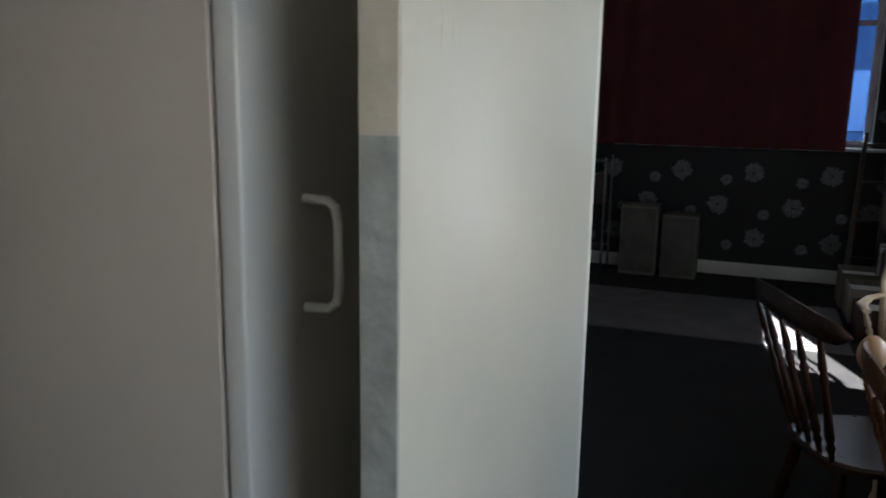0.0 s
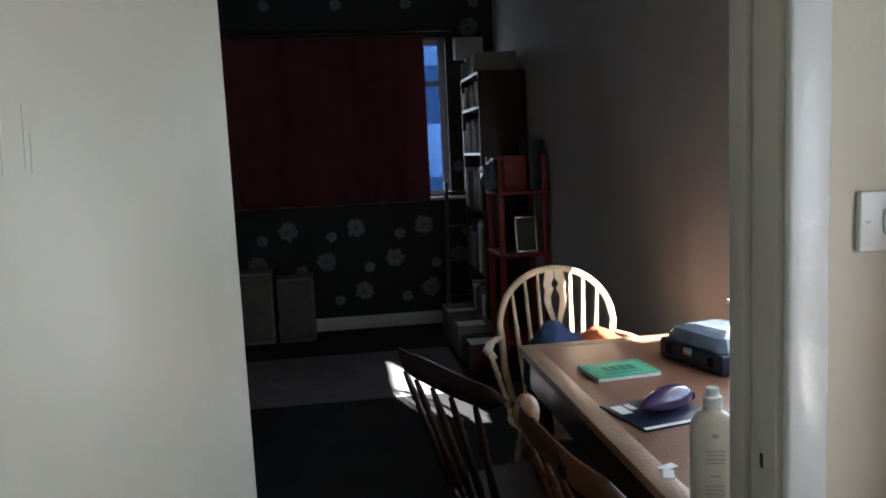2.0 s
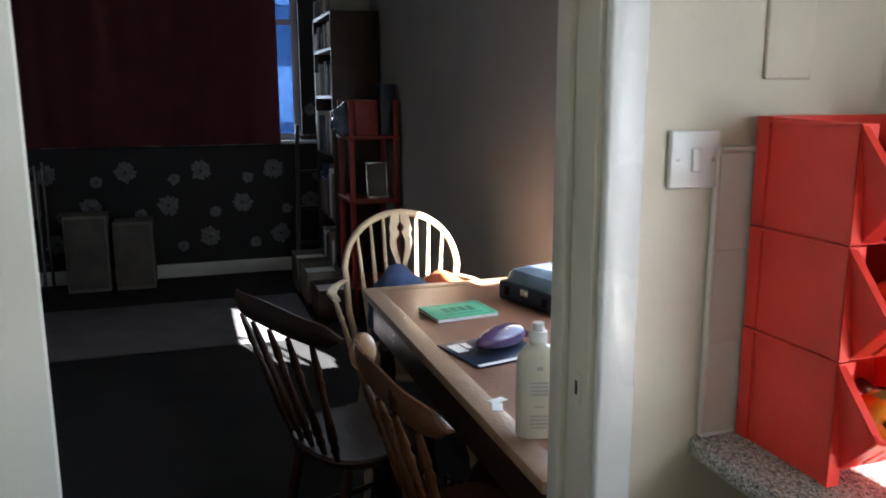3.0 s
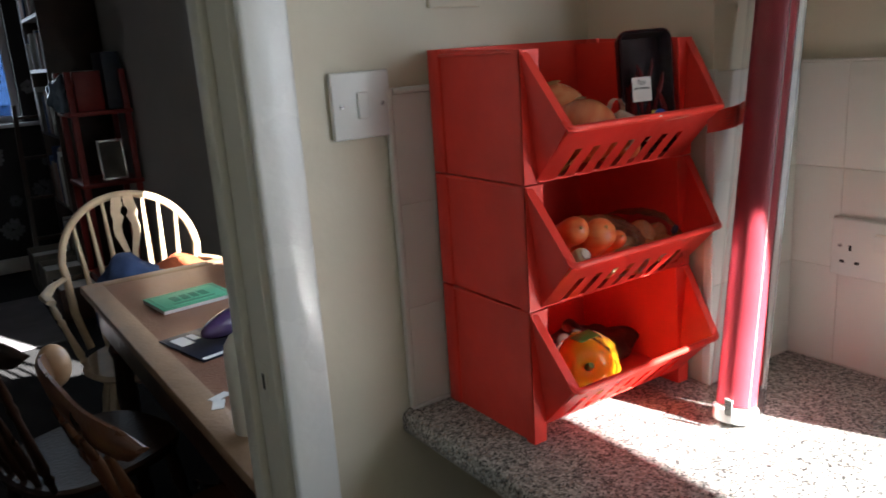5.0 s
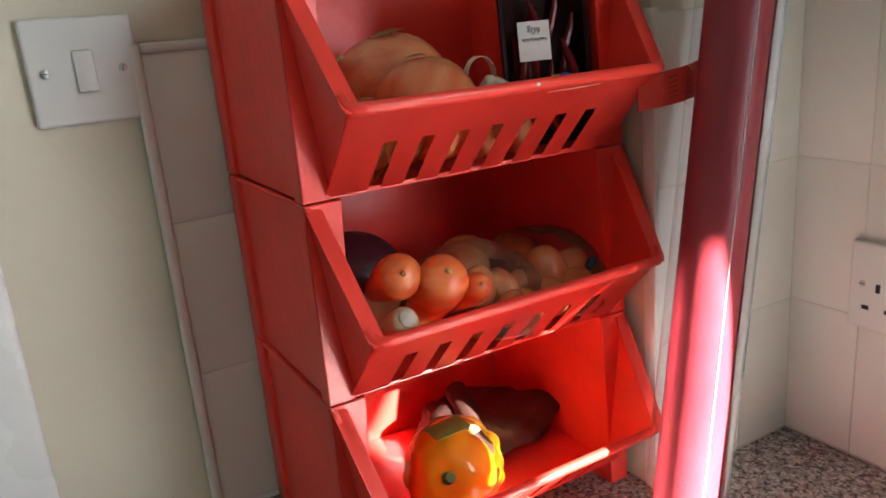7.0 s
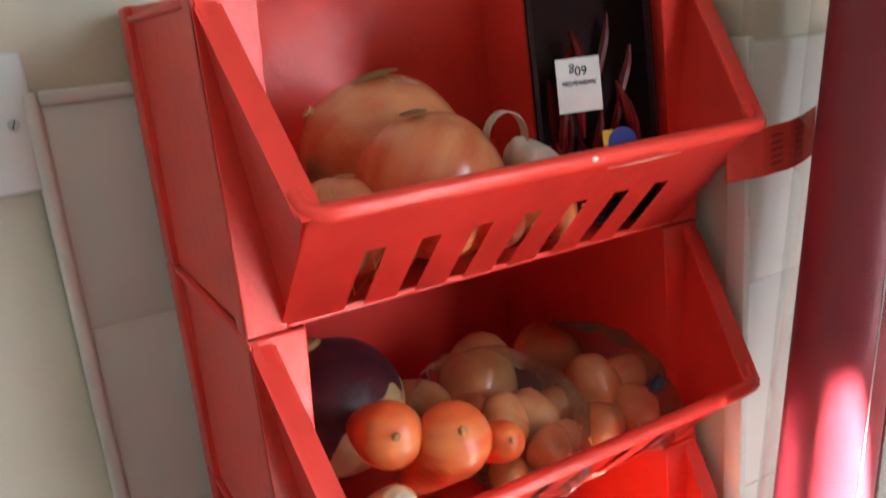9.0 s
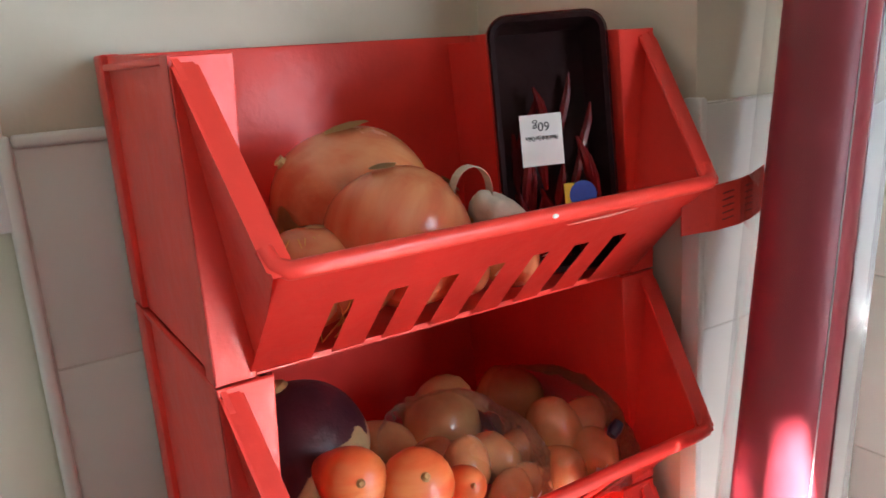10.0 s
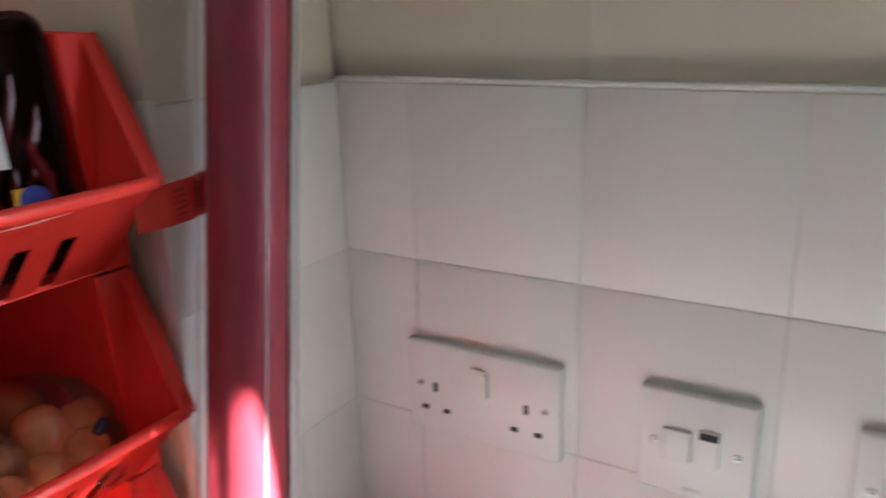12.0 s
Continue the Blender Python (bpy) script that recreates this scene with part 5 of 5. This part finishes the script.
def lotion_bottle():
    t = thing("pump_bottle", "cream plastic bottle with a cap and small print", "bottle", place=Matrix.Translation((-0.682, 0.610, TZ)) @ Matrix.Rotation(math.radians(-15), 4, "Z"))
    bm = bmesh.new()
    loops = []
    for z, k in ((0.0, 0.92), (0.006, 1.0), (0.150, 1.0), (0.172, 0.93), (0.186, 0.70), (0.194, 0.42), (0.200, 0.40)):
        loops.append([(0.043 * k * math.cos(q), 0.026 * (0.45 + 0.55 * k) * math.sin(q), z) for q in [2 * math.pi * i / 28 for i in range(28)]])
    part("body", rings(bm, loops), BOTTLE, t)
    part("cap", lathe(bmesh.new(), (0, 0, 0.2005), (0, 0, 0.238), [(0, 0.018), (0.55, 0.018), (0.6, 0.013), (1, 0.012)], 18), CAP, t)
    for i, (z, w) in enumerate(((0.150, 0.012), (0.120, 0.038), (0.112, 0.034), (0.104, 0.037), (0.096, 0.033), (0.070, 0.020), (0.050, 0.036), (0.042, 0.034), (0.034, 0.036), (0.026, 0.030))):
        part("print_bar", boxed(-w / 2, w / 2, -0.0278, -0.0262, z - (0.004 if i == 0 else 0.0014), z + (0.004 if i == 0 else 0.0014)), WALL_GREY, t)


lotion_bottle()


def paper_scrap():
    t = thing("paper_scrap", "torn white paper scraps beside the bottle", "paper")
    bm = bmesh.new()
    for x, y, a in ((-0.690, 0.800, 0.4), (-0.705, 0.765, 1.2)):
        box(bm, -0.022, 0.022, -0.012, 0.012, TZ + 0.0003, TZ + 0.0015, m=Matrix.Translation((x, y, 0)) @ Matrix.Rotation(a, 4, "Z"))
    part("sheet", bm, PAPER, t)


paper_scrap()


# ---- dining room: far end ----
structure("rug", boxed(-3.30, -0.62, 3.83, 4.93, 0.001, 0.012, 0.003), RUG, "pale grey rug strip on the dark carpet", "rug")


def red_shelving():
    t = thing("shelving_unit", "red metal shelving unit with boxes and frames", "shelving")
    x0, x1, y0, y1 = -0.345, -0.020, 4.16, 4.56
    for x in (x0, x1 - 0.035):
        for y in (y0, y1 - 0.03):
            part("post", boxed(x, x + 0.035, y, y + 0.03, 0, 1.42, 0.003), SHELF_RED, t)
    for z in (0.18, 0.76, 1.17):
        part("shelf", boxed(x0 - 0.01, x1 + 0.01, y0 - 0.01, y1 + 0.01, z, z + 0.025, 0.004), SHELF_RED, t)


red_shelving()


def carton(name, label, x0, x1, y0, y1, z0, z1, mat=None, group=""):
    t = thing(name, label, "box", group)
    part("carton", boxed(x0, x1, y0, y1, z0, z1, 0.006), mat or BOARD, t)
    part("flap_seam", boxed(x0 + 0.01, x1 - 0.01, (y0 + y1) / 2 - 0.004, (y0 + y1) / 2 + 0.004, z1, z1 + 0.002), DUST, t)
    return t


carton("carton", "orange printed food carton on the red shelf", -0.300, -0.150, 4.18, 4.30, 1.196, 1.420, SHELF_RED)
carton("carton", "grey carton on the red shelf", -0.130, -0.030, 4.20, 4.48, 1.196, 1.52, NAVY)


def frame_on_shelf():
    t = thing("picture_frame", "small silver picture frame standing on the shelf", "picture frame", place=Matrix.Translation((-0.150, 4.22, 0.785)) @ Matrix.Rotation(math.radians(-9), 4, "X"))
    bm = bmesh.new()
    for a in ((-0.075, -0.060, 0, 0.24), (0.060, 0.075, 0, 0.24), (-0.060, 0.060, 0, 0.015), (-0.060, 0.060, 0.225, 0.24)):
        box(bm, a[0], a[1], 0, 0.012, a[2], a[3], 0.002)
    part("frame", bm, CHROME, t)
    part("picture", boxed(-0.060, 0.060, 0.004, 0.008, 0.015, 0.225), BOARD, t)


frame_on_shelf()
heap("carrier_bag", "crumpled pale carrier bag on the red shelf", "bag", (-0.340, 4.38, 1.285), (0.085, 0.13, 0.120), BLUE_CLEAR, 2.7)


def bookcase():
    """A tall dark bookcase; its side panel faces down the room and its shelves face west."""
    t = thing("bookcase", "tall dark brown bookcase full of books and papers", "bookcase")
    x0, x1, y0, y1, zt = -0.350, -0.010, 4.70, 5.45, 2.02
    for y in (y0, y1 - 0.02):
        part("side_panel", boxed(x0, x1, y, y + 0.02, 0, zt, 0.003), DARK_WOOD, t)
    for z in (0.08, 0.55, 1.02, 1.43, 1.76, 2.0):
        part("shelf", boxed(x0 + 0.002, x1 - 0.012, y0 + 0.02, y1 - 0.02, z, z + 0.02), DARK_WOOD, t)
    part("back_panel", boxed(x1 - 0.010, x1, y0 + 0.02, y1 - 0.02, 0, zt), DARK_WOOD, t)
    rnd = random.Random(12)
    for z, top in ((0.10, 0.40), (0.57, 0.40), (1.04, 0.34), (1.45, 0.27), (1.78, 0.19), (2.02, 0.16)):
        y = y0 + 0.03
        while y < y1 - 0.06:
            w, h = rnd.uniform(0.02, 0.05), top * rnd.uniform(0.6, 0.95)
            b = tagged(part("book", boxed(x0 + rnd.uniform(-0.012, 0.03), x1 - 0.05, y, y + w, z + 0.001, z + h, 0.003), rnd.choice((BOOK, PAPER, BOARD, BLUE_CLOTH, BOOK))), "upright book on the dark bookcase", "book", "books on the bookcase")
            y += w + 0.002


bookcase()


def junction_box():
    t = thing("wall_box", "pale grey flat box fixed high on the floral wall", "box")
    part("body", boxed(-0.345, -0.100, FAR - 0.070, FAR - 0.006, 2.217, 2.398, 0.008, 3), WALL_GREY, t)
    part("lid", boxed(-0.335, -0.110, FAR - 0.078, FAR - 0.0705, 2.227, 2.388, 0.003), WALL_GREY, t)


junction_box()


def step_ladder():
    t = thing("step_ladder", "folded wooden step ladder leaning by the window", "ladder")
    for x in (-0.56, -0.37):
        part("rail", slab(bmesh.new(), [(x, 5.35, 0), (x + 0.035, 5.35, 0), (x + 0.105, 5.66, 1.22), (x + 0.075, 5.66, 1.22)], (0, 1, 0), 0.03), DARK_WOOD, t)
    for z in (0.28, 0.56, 0.84, 1.12):
        k = z / 1.22
        part("tread", boxed(-0.53 + 0.075 * k, -0.36 + 0.075 * k, 5.35 + 0.31 * k, 5.41 + 0.31 * k, z, z + 0.02, 0.003), DARK_WOOD, t)


step_ladder()


def crate(x0, y0, z0, w, d, h, label, mat):
    """An open slatted box with papers in it."""
    t = thing("storage_box", label, "box", "boxes on the floor")
    for a in ((x0, x0 + 0.008, y0, y0 + d), (x0 + w - 0.008, x0 + w, y0, y0 + d), (x0 + 0.008, x0 + w - 0.008, y0, y0 + 0.008), (x0 + 0.008, x0 + w - 0.008, y0 + d - 0.008, y0 + d)):
        part("side", boxed(*a, z0, z0 + h, 0.002), mat, t)
    part("bottom", boxed(x0 + 0.008, x0 + w - 0.008, y0 + 0.008, y0 + d - 0.008, z0, z0 + 0.008), mat, t)
    part("paper_stack", boxed(x0 + 0.02, x0 + w - 0.02, y0 + 0.02, y0 + d - 0.02, z0 + 0.008, z0 + h * 0.85, 0.004), PAPER, t, "stack of pale papers")


crate(-0.58, 4.12, 0.013, 0.24, 0.32, 0.20, "dark open box of papers on the rug", DARK_WOOD)
crate(-0.60, 4.98, 0.0, 0.26, 0.34, 0.26, "brown open box of papers on the floor", BOARD)
crate(-0.59, 4.55, 0.013, 0.25, 0.34, 0.23, "grey open box of papers on the rug", BOARD)


def speaker(x0, x1, z1, label):
    t = thing("loudspeaker", label, "loudspeaker", "loudspeakers by the far wall")
    part("cabinet", boxed(x0, x1, 5.48, 5.75, 0.0, z1, 0.006), BOARD, t)
    part("grille", boxed(x0 + 0.015, x1 - 0.015, 5.468, 5.4795, 0.03, z1 - 0.02, 0.004), SOFA, t)


speaker(-2.235, -1.935, 0.58, "grey-brown box loudspeaker by the floral wall")
speaker(-1.900, -1.615, 0.52, "smaller box loudspeaker by the floral wall")


def chrome_rack():
    t = thing("metal_rack", "chrome wire rack standing by the far wall", "rack")
    for x in (-2.66, -2.35):
        for y in (5.30, 5.62):
            part("post", lathe(bmesh.new(), (x, y, 0), (x, y, 0.98), [(0, 0.011), (1, 0.011)], 10), CHROME, t)
    for z in (0.22, 0.60, 0.94):
        bm = bmesh.new()
        for k in range(8):
            pipe(bm, [(-2.66, 5.30 + 0.32 * k / 7, z), (-2.35, 5.30 + 0.32 * k / 7, z)], 0.003, 6)
        pipe(bm, [(-2.66, 5.30, z), (-2.66, 5.62, z)], 0.005, 6)
        pipe(bm, [(-2.35, 5.30, z), (-2.35, 5.62, z)], 0.005, 6)
        part("wire_shelf", bm, CHROME, t)


chrome_rack()
for k in range(5):
    tagged(part("book", boxed(-2.64 + 0.056 * k, -2.60 + 0.056 * k, 5.33, 5.56, 0.604, 0.83 + 0.02 * (k % 3), 0.003), BOOK), "pale upright book on the wire rack", "book", "books on the wire rack")


def armchair():
    """A grey upholstered armchair seen past the open door."""
    t = thing("armchair", "grey-brown upholstered armchair behind the door", "armchair")
    x1, y0, y1 = -1.93, 1.55, 2.40
    bm = bmesh.new()
    prof = [(y0, 0.05), (y0 + 0.12, 0.05), (y1 - 0.02, 0.30), (y1, 0.36), (y1, 0.80), (y1 - 0.03, 0.845), (y1 - 0.12, 0.85), (y1 - 0.22, 0.66), (y0 + 0.10, 0.60), (y0, 0.55)]
    slab(bm, [(x1, y, z) for y, z in prof], (-1, 0, 0), 0.14)
    bmesh.ops.bevel(bm, geom=bm.edges[:], offset=0.018, segments=3, affect="EDGES")
    part("arm", bm, SOFA, t)
    part("seat", boxed(-2.68, x1 - 0.145, y0 + 0.02, y1 - 0.16, 0.12, 0.44, 0.04, 3), SOFA, t)
    part("backrest", boxed(-2.68, x1 - 0.145, y1 - 0.155, y1 - 0.01, 0.12, 0.85, 0.05, 3), SOFA, t)
    for fx in (-2.75, x1 - 0.07):
        for fy in (y0 + 0.07, y0 + 0.60):
            part("foot", boxed(fx - 0.03, fx + 0.03, fy - 0.03, fy + 0.03, 0.0, 0.24 if fy > 2 else 0.07, 0.004), DARK_WOOD, t)
    part("arm", boxed(-2.83, -2.685, y0, y1, 0.05, 0.60, 0.03, 3), SOFA, t)


armchair()


# ---- outside the far window ----
def house_opposite():
    t = thing("house", "blue-grey rendered house across the back yard", "house")
    part("wall", boxed(-8, 9, 17.0, 17.3, -0.3, 5.4), BRICK, t)
    part("roof", slab(bmesh.new(), [(-8.3, 16.7, 5.4), (9.3, 16.7, 5.4), (9.3, 20.5, 8.2), (-8.3, 20.5, 8.2)], (0, 0.6, 0.8), 0.15), WALL_GREY, t)
    for x in (-5.5, -2.5, 0.4, 3.4, 6.2):
        for z in (0.9, 3.4):
            part("window", boxed(x, x + 1.1, 16.96, 16.999, z, z + 1.2, 0.01), UPVC, t)


house_opposite()


# ---- tiles ----
def tile_mesh(w, h, t=0.0075):
    bm = boxed(-w / 2, w / 2, 0, t, -h / 2, h / 2, 0.0009, 2)
    return mesh_of(bm, "tile", TILE)


MESHES = {}


def lay(parent, origin, along, out, s0, s1, z0, z1):
    """One tile between s0 and s1 along the wall."""
    g = 0.0012
    key = (round(s1 - s0, 4), round(z1 - z0, 4))
    if key not in MESHES:
        MESHES[key] = tile_mesh(s1 - s0 - g, z1 - z0 - g)
    ob = new("tile", MESHES[key])
    rnd = random.Random(int(s0 * 9999) + int(z0 * 777))
    a, o = Vector(along), Vector(out)
    c = Vector(origin) + a * (s0 + s1) / 2 + Vector((0, 0, (z0 + z1) / 2)) + o * rnd.uniform(-0.0002, 0.0003)
    m = Matrix((a, o, Vector((0, 0, 1)))).transposed().to_4x4()
    m.translation = c
    ob.parent = parent
    ob.matrix_basis = m @ Matrix.Rotation(rnd.uniform(-0.002, 0.002), 4, "Z")


ROWS = [(0.903, 1.053), (1.053, 1.203), (1.203, 1.353)]
east = structure("tiling_east", boxed(-0.0036, 0.0058, -1.425, 0.0, 0.9005, 1.098), GROUT, "white glazed wall tiles above the worktop", "tiling")
up = part("grout", boxed(-0.0036, 0.0058, -0.632, 0.0, 1.0985, 1.3535), GROUT, east)
joints = [0.0, 0.075] + [0.075 + 0.15 * i for i in range(1, 10)]
for a, b in zip(joints, joints[1:]):
    for z0, z1 in ROWS:
        if b < 0.64 or z1 < 1.1:
            lay(east, (0.003, 0, 0), (0, -1, 0), (-1, 0, 0), a, b, z0, z1)
part("paint_ridge", boxed(0.0042, 0.0061, -0.2265, -0.2235, 1.3580, KCEIL - 0.002), CREAM, east)
cap = part("tile_edge", boxed(-0.0048, 0.0058, -0.632, 0.0, 1.3535, 1.3575, 0.0012), TILE, east)
box_tiles = structure("tiling_boxing", boxed(BOXX, -0.0035, -0.0007, 0.0058, 0.9005, 1.3535), GROUT, "white glazed tiles on the boxed corner", "tiling")
for a, b in ((0.006, 0.0815), (0.0815, -BOXX)):
    for z0, z1 in ROWS:
        lay(box_tiles, (0, 0.006, 0), (-1, 0, 0), (0, -1, 0), a, b, z0, z1)
part("tile_edge", boxed(BOXX - 0.006, BOXX + 0.0005, -0.003, 0.012, 0.9005, 1.357, 0.002), TILE, box_tiles)
north = structure("tiling_north", boxed(-0.573, BOXX, WY - 0.0067, WY - 0.0003, 0.9005, 1.3535), GROUT, "white glazed tile strip behind the rack", "tiling")
for a, b in ((-0.565, -0.435), (-0.435, -0.285), (-0.285, BOXX)):
    for z0, z1 in ROWS:
        lay(north, (0, WY, 0), (1, 0, 0), (0, -1, 0), a, b, z0, z1)
part("tile_edge", boxed(-0.575, -0.5655, WY - 0.011, WY - 0.0005, 0.9005, 1.362, 0.003, 3), TILE, north, "rounded white edging strip")
part("tile_edge", boxed(-0.5655, BOXX, WY - 0.011, WY - 0.0005, 1.3535, 1.362, 0.003, 3), TILE, north)
part("sealant", boxed(-0.575, BOXX, WY - 0.014, WY - 0.008, 0.9003, 0.906, 0.002), CAP, north)
